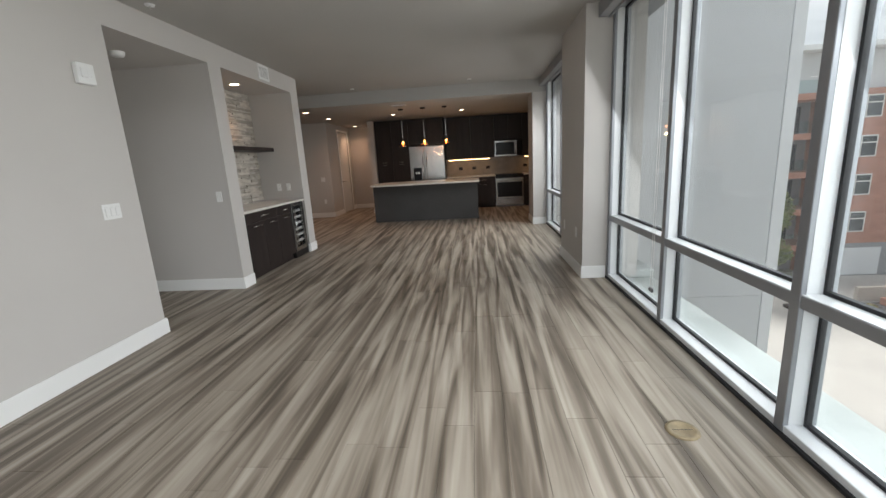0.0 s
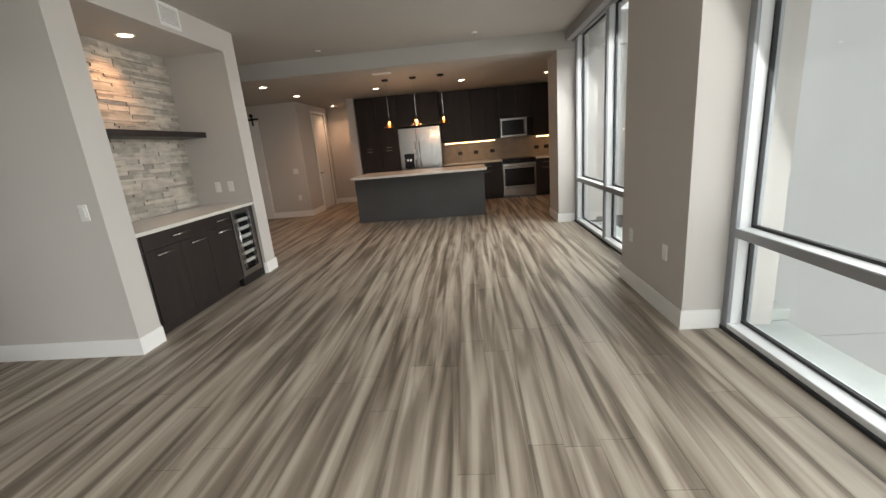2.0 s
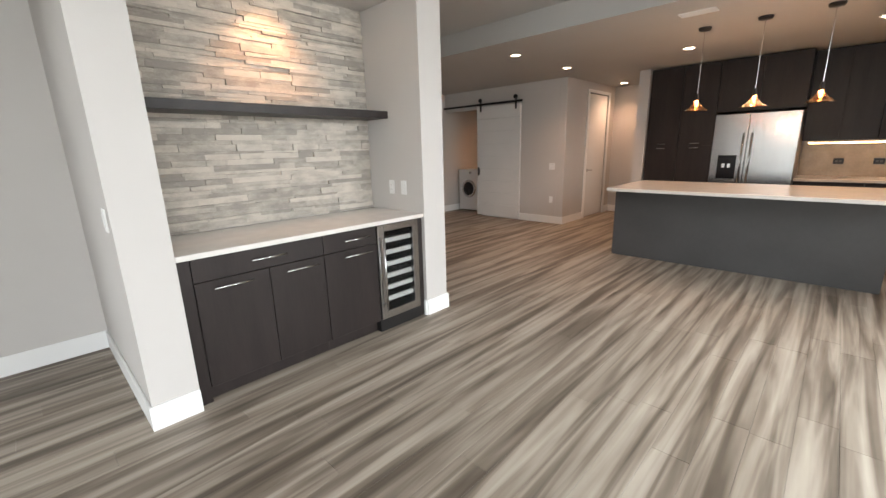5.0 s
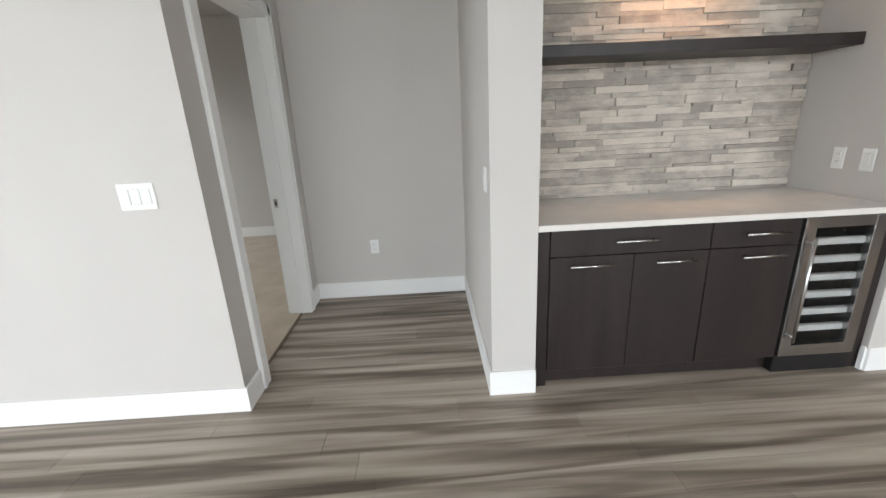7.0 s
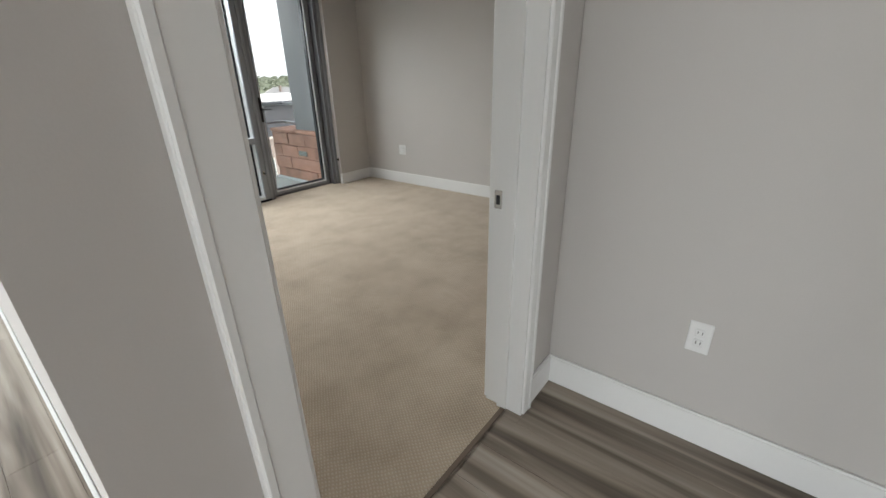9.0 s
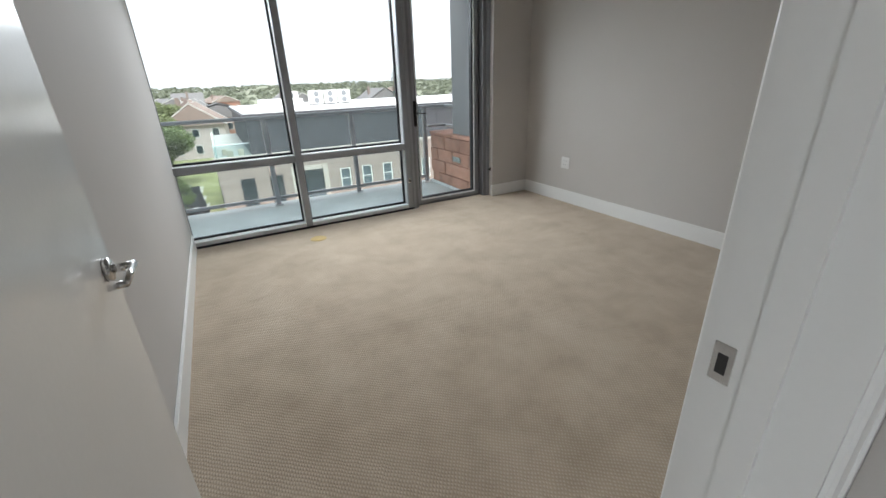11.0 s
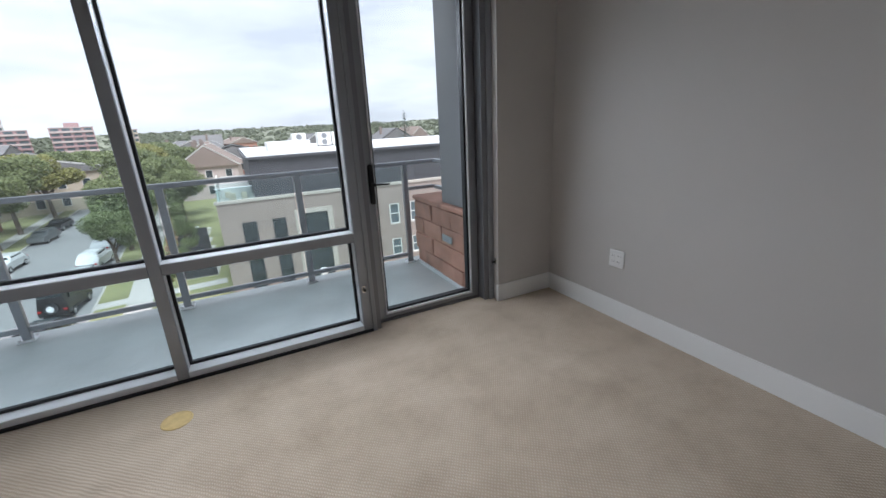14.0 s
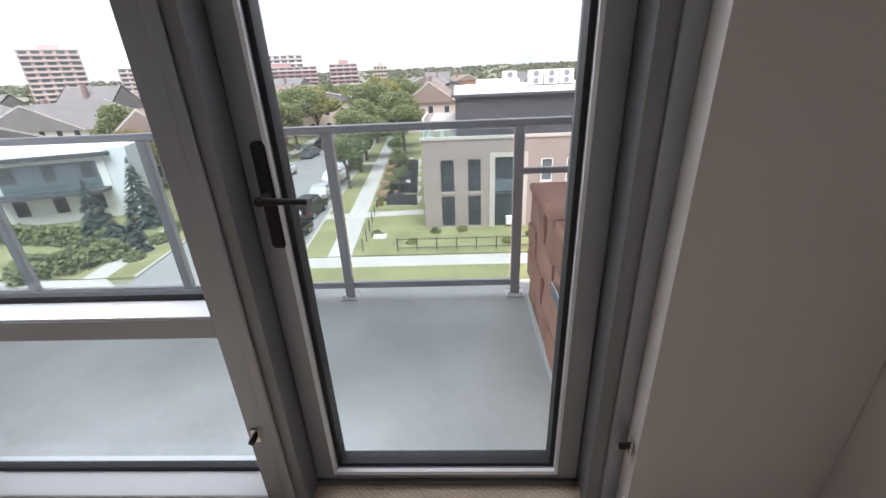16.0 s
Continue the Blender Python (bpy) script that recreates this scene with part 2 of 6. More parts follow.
SHADE = plain("grey_shade_fabric", (0.30, 0.305, 0.315), 0.8, vary=0.06, grain=300, bump=0.05)
STONE = plain("pale_ledger_stone", (0.44, 0.40, 0.35), 0.8, vary=0.30, scale=9.0, grain=70, bump=0.35, random=0.55, stretch=(1, 1, 2.2))
BRASS = plain("worn_brass", (0.24, 0.185, 0.11), 0.45, 0.4, vary=0.25, scale=20)
YELLOW = plain("yellow_disc_paint", (0.55, 0.40, 0.16), 0.6, vary=0.12, scale=30)
TILE = plain("tan_backsplash_tile", (0.30, 0.25, 0.20), 0.3, vary=0.2, scale=6, grain=40, bump=0.05, random=0.3)
CONCRETE = plain("coated_balcony_concrete", (0.50, 0.535, 0.525), 0.5, vary=0.24, scale=1.6, grain=60, bump=0.08)
PANELGREY = plain("pale_metal_panel", (0.62, 0.64, 0.66), 0.4, vary=0.03, scale=0.8, grain=80, bump=0.01)
COLUMNGREY = plain("grey_stucco_column", (0.27, 0.275, 0.285), 0.85, vary=0.06, grain=160, bump=0.1)
REDSTONE = plain("red_sandstone_block", (0.50, 0.265, 0.19), 0.85, vary=0.26, scale=6, grain=45, bump=0.4, random=0.4)
BULB = glowing("warm_bulb", (1.0, 0.50, 0.20), 28.0)
CAN = glowing("warm_downlight", (1.0, 0.74, 0.52), 14.0)
STRIP = glowing("under_cabinet_strip", (1.0, 0.60, 0.28), 9.0)
AMBER = glassy("amber_lamp_glass", (0.86, 0.52, 0.30))

# ---- building blocks ----


def thing(name, x=0.0, y=0.0, z=0.0, turn=0.0, label="", category="", group="", kind=""):
    ob = new(name)
    ob.empty_display_size = 0.1
    ob.matrix_basis = pose(x, y, z, 0, 0, turn)
    return tagged(ob, label, category, group, kind)


def mesh_of(name, bm, material, smooth=False):
    me = bpy.data.meshes.new(name)
    bm.to_mesh(me)
    bm.free()
    if smooth:
        for p in me.polygons:
            p.use_smooth = True
    me.materials.append(material)
    return me


def part(name, bm, material, parent=None, label="", smooth=False):
    ob = new(name, mesh_of(name, bm, material, smooth))
    ob.parent = parent
    if label:
        ob["label"] = label
    return ob


def add_box(bm, x0, x1, y0, y1, z0, z1, bevel=0.0):
    r = bmesh.ops.create_cube(bm, size=1.0)
    for v in r["verts"]:
        v.co = Vector(((x0 + x1) / 2 + v.co.x * (x1 - x0), (y0 + y1) / 2 + v.co.y * (y1 - y0), (z0 + z1) / 2 + v.co.z * (z1 - z0)))
    if bevel:
        edges = list({e for v in r["verts"] for e in v.link_edges})
        bmesh.ops.bevel(bm, geom=edges, offset=bevel, segments=1, affect="EDGES")
    return bm


def box(x0, x1, y0, y1, z0, z1, bevel=0.0):
    return add_box(bmesh.new(), x0, x1, y0, y1, z0, z1, bevel)


def add_cyl(bm, p, q, r0, r1=None, sides=16):
    a, b = Vector(p), Vector(q)
    m = Matrix.Translation((a + b) / 2) @ (b - a).to_track_quat("Z", "Y").to_matrix().to_4x4()
    bmesh.ops.create_cone(bm, cap_ends=True, segments=sides, radius1=r0, radius2=r0 if r1 is None else r1, depth=(b - a).length, matrix=m)
    return bm


def cyl(p, q, r0, r1=None, sides=16):
    return add_cyl(bmesh.new(), p, q, r0, r1, sides)


def spun(profile, sides=20):
    """A turned shape round z from (radius, height) pairs."""
    bm = bmesh.new()
    rings = []
    for r, z in profile:
        rings.append([bm.verts.new((r * math.cos(math.tau * i / sides), r * math.sin(math.tau * i / sides), z)) for i in range(sides)])
    for a, b in zip(rings, rings[1:]):
        for i in range(sides):
            bm.faces.new((a[i], a[(i + 1) % sides], b[(i + 1) % sides], b[i]))
    return bm


def structure(name, bm, material, label, category="wall"):
    return tagged(part(name, bm, material), label, category, kind="structure")


def moved(bm, m):
    bmesh.ops.transform(bm, matrix=m, verts=bm.verts)
    return bm


# ---- the rooms ----
H = 2.84
LOW = 2.60
GREY = "light grey painted drywall wall"
structure("wall_west", box(-3.13, -2.90, -0.66, 3.40, 0, H), WALL, "light grey painted wall between living room and bedroom")
structure("wall_bar_side", box(-4.36, -2.90, 4.70, 4.93, 0, LOW), WALL, "light grey wall end beside the bar niche")
structure("wall_bar_back", box(-4.36, -3.645, 4.932, 6.748, 0, LOW), WALL, "grey wall behind the stone of the bar niche")
structure("wall_bar_end", box(-7.15, -2.90, 6.75, 7.0, 0, LOW), WALL, "light grey wall end beside the wine cooler")
structure("wall_header", box(-4.36, -2.90, 3.40, 7.0, LOW, H), WALL, "grey header over the passage and the bar niche")
structure("wall_passage_back", box(-4.48, -4.36, 3.40, 4.93, 0, H), WALL, "light grey wall at the end of the passage")
structure("wall_hall_west", box(-7.15, -7.0, 7.0, 13.6, 0, H), WALL, GREY)
structure("pier_1", box(1.15, 1.75, 4.68, 5.82, 0, H), WALL, "light grey painted pier between the windows", "pier")
structure("pier_2", box(1.15, 1.75, 8.60, 9.30, 0, H), WALL, "light grey painted pier beside the kitchen", "pier")
structure("wall_kitchen_east", box(2.35, 2.5, 9.0, 12.7, 0, H), WALL, GREY)
structure("wall_kitchen_south", box(1.752, 2.5, 8.85, 9.0, 0, H), WALL, GREY)
structure("wall_kitchen_back", box(-2.85, 2.5, 12.55, 12.7, 0, H), WALL, "grey wall behind the kitchen cabinets")
structure("wall_kitchen_end", box(-3.02, -2.852, 11.85, 13.5, 0, LOW), WALL, "pale wall end beside the tall pantry cabinets")
structure("wall_hall_end", box(-4.2, -2.86, 13.502, 13.62, 0, LOW), WALL, GREY)
structure("wall_hall_door_1", box(-4.20, -4.06, 11.40, 12.28, 0, LOW), WALL, GREY)
structure("wall_hall_door_2", box(-4.20, -4.06, 13.18, 13.5, 0, LOW), WALL, GREY)
structure("wall_hall_door_3", box(-4.20, -4.06, 12.28, 13.18, 2.42, LOW), WALL, GREY)
structure("wall_laundry_front", box(-5.95, -4.202, 11.40, 11.54, 0, LOW), WALL, "light grey wall behind the barn door")
structure("wall_laundry_top", box(-7.0, -5.952, 11.40, 11.54, 2.22, LOW), WALL, GREY)
structure("wall_laundry_back", box(-7.0, -4.202, 13.5, 13.62, 0, LOW), WALL, GREY)

# bedroom
structure("wall_bedroom_west", box(-6.95, -6.80, -0.62, 3.40, 0, H), WALL, "long light grey painted bedroom wall")
structure("wall_bedroom_jamb", box(-6.798, -6.29, -0.62, -0.43, 0, H), WALL, "narrow grey wall beside the balcony door")
structure("wall_bedroom_north", box(-6.798, -4.098, 3.248, 3.398, 0, H), WALL, "light grey wall beside the bedroom doorway")
structure("wall_bedroom_stub", box(-3.146, -3.132, 3.248, 3.398, 0, 2.173), WALL, "narrow grey wall beside the bedroom door")
structure("wall_bedroom_over_door", box(-4.096, -3.132, 3.248, 3.398, 2.175, H), WALL, "grey wall over the bedroom doorway")

# floors and ceilings
structure("floor", box(-7.0, 1.57, -0.52, 13.6, -0.25, -0.012), SUBFLOOR, "grey-brown wood plank floor with streaky grain", "floor")
structure("floor_kitchen", box(1.602, 2.35, 9.0, 12.6, -0.25, -0.012), SUBFLOOR, "kitchen floor beside the pier", "floor")
structure("floor_bedroom", box(-6.80, -3.13, -0.50, 3.335, -0.011, 0.004), CARPET, "beige woven ribbed carpet", "carpet")
structure("carpet_at_door", box(-6.21, -5.345, -0.573, -0.5005, -0.011, 0.004), CARPET, "beige carpet running up to the balcony door", "carpet")
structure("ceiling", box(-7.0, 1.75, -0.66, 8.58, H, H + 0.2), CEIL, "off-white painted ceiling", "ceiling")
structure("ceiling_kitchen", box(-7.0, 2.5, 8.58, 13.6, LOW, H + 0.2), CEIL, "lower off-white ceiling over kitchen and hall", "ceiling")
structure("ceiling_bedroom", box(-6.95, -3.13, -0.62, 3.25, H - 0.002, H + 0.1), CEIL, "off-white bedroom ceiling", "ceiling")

# ---- window walls ----


def window_wall(name, m, length, mullions, label):
    """Storefront glazing along local x from 0 to length, room on the -y side; mullion centres in metres."""
    w = tagged(new(name), label, "window", kind="structure")
    w.matrix_basis = m
    d = 0.15
    part("sill", box(0, length, 0, d, 0.0, 0.055, 0.003), ALU_PALE, w, "pale aluminium sill")
    part("floor_gasket", box(0, length, -0.018, -0.001, 0.0, 0.02), GASKET, w)
    part("head", box(0, length, 0, d, H - 0.08, H, 0.003), ALU, w)
    for a, b in zip(mullions, mullions[1:]):
        part("transom", box(a + 0.03, b - 0.03, 0, d, 0.655, 0.715, 0.003), ALU, w)
        # Pale strip paints the sky light on the transom's top.
        part("transom_lit_top", box(a + 0.031, b - 0.031, 0.004, 0.09, 0.715, 0.719), ALU_PALE, w)
        for z0, z1 in ((0.055, 0.655), (0.719, H - 0.08)):
            pane = part("pane", box(a + 0.035, b - 0.035, 0.098, 0.104, z0 + 0.005, z1 - 0.005), GLASS, w, "clear glass pane")
            pane.visible_shadow = False
            bm = bmesh.new()
            for x0, x1, u0, u1 in ((a + 0.03, a + 0.048, z0, z1), (b - 0.048, b - 0.03, z0, z1), (a + 0.048, b - 0.048, z0, z0 + 0.018), (a + 0.048, b - 0.048, z1 - 0.018, z1)):
                add_box(bm, x0, x1, 0.088, 0.114, u0, u1)
            part("gasket", bm, GASKET, w)
    for c in mullions:
        part("mullion", box(c - 0.03, c + 0.03, -0.004, d, 0.0, H, 0.003), ALU, w)
        # Sides coloured paler than the front for the daylight falling on them.
        part("mullion_lit_side", box(c - 0.0315, c + 0.0315, 0.02, 0.088, 0.056, H - 0.08), ALU_PALE, w)
    return w


window_wall("window_1", pose(1.42, 4.68, 0, 0, 0, -90), 5.34, [0.03, 1.345, 2.68, 4.015, 5.31], "floor-to-ceiling aluminium window wall of the living room")
window_wall("window_2", pose(1.42, 8.60, 0, 0, 0, -90), 2.78, [0.03, 1.39, 2.75], "floor-to-ceiling aluminium window beside the kitchen")
window_wall("window_4", pose(1.40, -0.505, 0, 0, 0, 180), 4.28, [0.03, 1.085, 2.14, 3.195, 4.25], "floor-to-ceiling aluminium window of the living room towards the balcony")
SOUTH = pose(-3.13, -0.50, 0, 0, 0, 180)
window_wall("window_3", SOUTH, 2.15, [-0.045, 1.01, 2.1195], "floor-to-ceiling aluminium bedroom window")


def balcony_door():
    d = thing("balcony_door", -5.28, -0.50, 0, 180, "grey aluminium glazed balcony door with black lever handle, closed", "door", kind="structure")
    part("frame", add_box(add_box(box(0.0, 0.062, 0.0, 0.17, 0, H), 0.925, 1.01, 0.0, 0.17, 0, H), 0.062, 0.925, 0.0, 0.17, 2.62, H), ALU_DARK, d)
    part("frame_bead", add_box(box(0.0, 0.03, -0.012, 0.0, 0, 2.62, 0.003), 0.965, 1.01, -0.012, 0.0, 0, 2.62, 0.003), ALU, d)
    part("threshold", box(0.062, 0.925, 0.075, 0.17, 0, 0.018), ALU_DARK, d)
    bm = box(0.065, 0.14, 0.085, 0.145, 0.02, 2.61, 0.003)
    add_box(bm, 0.845, 0.922, 0.085, 0.145, 0.02, 2.61, 0.003)
    add_box(bm, 0.14, 0.845, 0.085, 0.145, 0.02, 0.072, 0.003)
    add_box(bm, 0.14, 0.845, 0.085, 0.145, 2.51, 2.61, 0.003)
    part("leaf", bm, ALU, d)
    bm = bmesh.new()
    for x0, x1, z0, z1 in ((0.14, 0.154, 0.072, 2.51), (0.831, 0.845, 0.072, 2.51), (0.154, 0.831, 0.072, 0.086), (0.154, 0.831, 2.496, 2.51)):
        add_box(bm, x0, x1, 0.092, 0.14, z0, z1)
    part("gasket", bm, GASKET, d)
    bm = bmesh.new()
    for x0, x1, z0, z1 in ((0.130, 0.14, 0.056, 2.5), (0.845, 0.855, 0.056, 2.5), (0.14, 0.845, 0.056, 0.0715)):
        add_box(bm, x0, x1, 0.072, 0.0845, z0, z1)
    # Bead colour is paler than the leaf to show the sky light it catches.
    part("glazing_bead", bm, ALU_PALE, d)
    pane = part("pane", box(0.147, 0.838, 0.112, 0.118, 0.078, 2.5), GLASS, d, "clear glass pane")
    pane.visible_shadow = False
    h = part("handle_plate", box(0.098, 0.136, 0.066, 0.085, 0.87, 1.13, 0.008), BLACKIRON, d, "black lever handle")
    lev = cyl((0.117, 0.066, 1.005), (0.117, 0.02, 1.005), 0.011)
    add_cyl(lev, (0.112, 0.024, 1.005), (0.222, 0.03, 1.0), 0.009, 0.007)
    part("lever", lev, BLACKIRON, h)
    return d


balcony_door()


# ---- trim ----


def skirt(name_label, x0, x1, y0, y1):
    b = box(x0, x1, y0, y1, 0.0, 0.128)
    add_box(b, x0 + 0.003, x1 - 0.003, y0 + 0.003, y1 - 0.003, 0.128, 0.138)
    return structure("baseboard", b, TRIM, name_label, "baseboard")


T = 0.015
WB = "white painted baseboard"
for seg in (
    (-2.90, -2.90 + T, -0.50, 3.40 + T), (-3.07, -2.90, 3.40, 3.40 + T),
    (-4.36, -4.36 + T, 3.40, 4.70), (-4.345, -4.15, 3.40, 3.40 + T), (-4.345, -2.90, 4.70 - T, 4.70), (-2.90, -2.90 + T, 4.70 - T, 4.93),
    (-2.90, -2.90 + T, 6.75, 7.0 + T), (-7.0, -2.90, 7.0, 7.0 + T), (-2.925, -2.90, 6.75 - T, 6.75),
    (1.15 - T, 1.15, 4.68 - T, 5.82 + T), (1.15, 1.40, 4.68 - T, 4.68), (1.15, 1.40, 5.82, 5.82 + T),
    (1.15 - T, 1.15, 8.60 - T, 9.30), (1.15, 1.40, 8.60 - T, 8.60),
    (-5.95, -4.06, 11.40 - T, 11.40), (-4.06, -4.06 + T, 11.40 - T, 12.20), (-4.06, -4.06 + T, 13.26, 13.5), (-4.045, -3.02, 13.502 - T, 13.502),
    (-3.02 - T, -3.02, 11.85 - T, 13.487), (-3.02, -2.854, 11.85 - T, 11.85), (-7.0, -7.0 + T, 7.015, 13.5),
    (-6.80, -6.80 + T, -0.43, 3.248), (-6.785, -6.29, -0.43, -0.43 + T), (-3.13 - T, -3.13, -0.48, 3.225), (-6.785, -4.15, 3.248 - T, 3.248), (-6.29, -6.29 + 0.012, -0.445, -0.415),
):
    skirt(WB, *seg)


def lever(bm, p, way, along):
    """Adds a rose, a neck and a bent lever; way: out of the door, along: the lever's direction."""
    p, way, along = Vector(p), Vector(way), Vector(along)
    add_cyl(bm, p, p + way * 0.012, 0.027, 0.026)
    add_cyl(bm, p, p + way * 0.055, 0.010)
    add_cyl(bm, p + way * 0.050 - along * 0.008, p + way * 0.050 + along * 0.115, 0.010, 0.008)
    add_cyl(bm, p + way * 0.050 + along * 0.110, p + way * 0.020 + along * 0.118, 0.008, 0.007)
    return bm


def bedroom_doorway():
    f = tagged(new("door_1"), "white painted open door frame between passage and bedroom", "door frame", kind="structure")
    lo, hi = -4.075, -3.168
    bm = box(lo - 0.02, lo, 3.245, 3.412, 0, 2.135)
    add_box(bm, hi, hi + 0.02, 3.245, 3.412, 0, 2.135)
    add_box(bm, lo - 0.02, hi + 0.02, 3.245, 3.412, 2.135, 2.155)
    part("jamb", bm, TRIM, f)
    bm = box(lo, lo + 0.012, 3.305, 3.345, 0, 2.135)
    add_box(bm, hi - 0.012, hi, 3.305, 3.345, 0, 2.135)
    part("stop", bm, TRIM, f)
    part("hinge_rabbet", box(hi - 0.032, hi - 0.0005, 3.258, 3.304, 0, 2.134), TRIM, f)
    for y0, y1 in ((3.40, 3.422), (3.228, 3.2445)):
        bm = box(-4.147, lo - 0.01, y0, y1, 0, 2.215, 0.004)
        add_box(bm, hi + 0.008, -3.072 if y0 > 3.3 else -3.132, y0, y1, 0, 2.215, 0.004)
        add_box(bm, -4.147, -3.14, y0, y1, 2.145, 2.22, 0.004)
        part("casing", bm, TRIM, f)
        if y0 > 3.3:
            bm = box(-4.144, -4.126, y0 - 0.004, y1 + 0.004, 0, 2.215, 0.003)
            add_box(bm, -3.092, -3.074, y0 - 0.004, y1 + 0.004, 0, 2.215, 0.003)
            part("casing_band", bm, TRIM, f)
    s = part("strike_plate", box(lo - 0.001, lo + 0.0015, 3.257, 3.287, 0.87, 0.935, 0.001), CHROME, f, "satin nickel strike plate")
    part("latch_hole", box(lo + 0.0017, lo + 0.0022, 3.265, 3.279, 0.885, 0.918), SLOT, s)
    part("threshold_strip", box(lo, hi, 3.325, 3.345, 0.0, 0.007, 0.002), plain("brown_carpet_edge", (0.16, 0.12, 0.09), 0.9), f)

    d = thing("bedroom_door", -3.222, 3.240, 0.008, -88.8, "white painted flat door standing open against the bedroom wall", "door")
    part("leaf", box(0, 0.885, -0.02, 0.018, 0, 2.11, 0.002), DOORPAINT, d)
    part("lever_handle", lever(bmesh.new(), (0.81, -0.02, 0.93), (0, -1, 0), (-1, 0, 0)), CHROME, d, "satin nickel lever handle", True)
    part("back_lever_handle", lever(bmesh.new(), (0.81, 0.018, 0.93), (0, 1, 0), (-1, 0, 0)), CHROME, d, "satin nickel lever handle", True)
    part("latch_plate", box(0.885, 0.8865, -0.012, 0.010, 0.90, 0.96), CHROME, d)
    for z in (0.16, 0.86, 1.80):
        bm = bmesh.new()
        ring = [(0.016, 0.0), (-0.006, 0.0), (-0.011, 0.002), (-0.014, 0.007), (-0.015, 0.012), (-0.015, 0.078), (-0.014, 0.083), (-0.011, 0.088), (-0.006, 0.09), (0.016, 0.09)]
        front = [bm.verts.new((-0.0016, y, z + u)) for y, u in ring]
        rear = [bm.verts.new((0.0, y, z + u)) for y, u in ring]
        bm.faces.new(front)
        for k in range(len(ring)):
            bm.faces.new((rear[k], rear[(k + 1) % len(ring)], front[(k + 1) % len(ring)], front[k]))
        bmesh.ops.recalc_face_normals(bm, faces=bm.faces)
        h = part("hinge", bm, DOORPAINT, d, "painted rounded hinge leaf")
        bm = bmesh.new()
        grown = [(y * 1.12 if y < 0 else y, 0.045 + (u - 0.045) * 1.04) for y, u in ring]
        v = [bm.verts.new((-0.0005, y, z + u)) for y, u in grown]
        bm.faces.new(v)
        part("mortise_gap", bm, SLOT, h)
        part("hinge_knuckle", cyl((-0.008, 0.024, z), (-0.008, 0.024, z + 0.09), 0.0052, sides=12), DOORPAINT, h, "", True)
        sc = bmesh.new()
        for y, u in ((-0.007, 0.018), (0.003, 0.045), (-0.007, 0.072)):
            add_cyl(sc, (-0.0015, y, z + u), (-0.0022, y, z + u), 0.0028, sides=10)
        part("screws", sc, CHROME, h)


bedroom_doorway()


def hall_door():
    f = tagged(new("door_2"), "white painted hall door, closed", "door", kind="structure")
    part("leaf", box(-4.115, -4.075, 12.30, 13.16, 0.01, 2.40, 0.002), DOORPAINT, f)
    bm = box(-4.06, -4.042, 12.21, 12.29, 0, 2.47, 0.003)
    add_box(bm, -4.06, -4.042, 13.17, 13.25, 0, 2.47, 0.003)
    add_box(bm, -4.06, -4.042, 12.29, 13.17, 2.41, 2.47, 0.003)
    part("casing", bm, TRIM, f)
    part("lever_handle", lever(bmesh.new(), (-4.075, 12.38, 0.95), (1, 0, 0), (0, 1, 0)), CHROME, f, "satin nickel lever handle", True)


hall_door()


def barn_door():
    d = thing("barn_door", -6.03, 11.335, 0.02, 0, "white boarded sliding barn door hung on a black rail", "door")
    n, top = 9, 2.235
    step = top / n
    for i in range(n):
        part("board", box(0.0, 1.04, 0, 0.032, i * step + 0.003, (i + 1) * step - 0.003, 0.004), DOORPAINT, d)
    part("backing", box(0.01, 1.03, 0.032, 0.04, 0.0, top), DOORPAINT, d)
    part("edge_trim", add_box(box(-0.012, -0.001, -0.002, 0.04, 0, top), 1.041, 1.052, -0.002, 0.04, 0, top), DOORPAINT, d)
    part("pull_handle", add_box(box(0.03, 0.055, -0.035, -0.025, 0.84, 1.02, 0.003), 0.025, 0.06, -0.004, 0.0, 0.86, 1.0), BLACKIRON, d, "black iron pull")
    for x in (0.09, 0.95):
        h = part("hanger", box(x - 0.02, x + 0.02, -0.012, -0.001, top - 0.10, top + 0.14, 0.002), BLACKIRON, d, "black iron strap hanger")
        part("wheel", cyl((x, -0.012, top + 0.12), (x, -0.035, top + 0.12), 0.04), BLACKIRON, h)
    r = tagged(part("barn_door_rail", box(-6.98, -4.93, 11.318, 11.328, 2.275, 2.315, 0.002), BLACKIRON), "black iron sliding door rail on the wall", "rail")
    for x in (-6.8, -6.2, -5.6, -5.05):
        part("standoff", cyl((x, 11.328, 2.295), (x, 11.40, 2.295), 0.012), BLACKIRON, r)


barn_door()


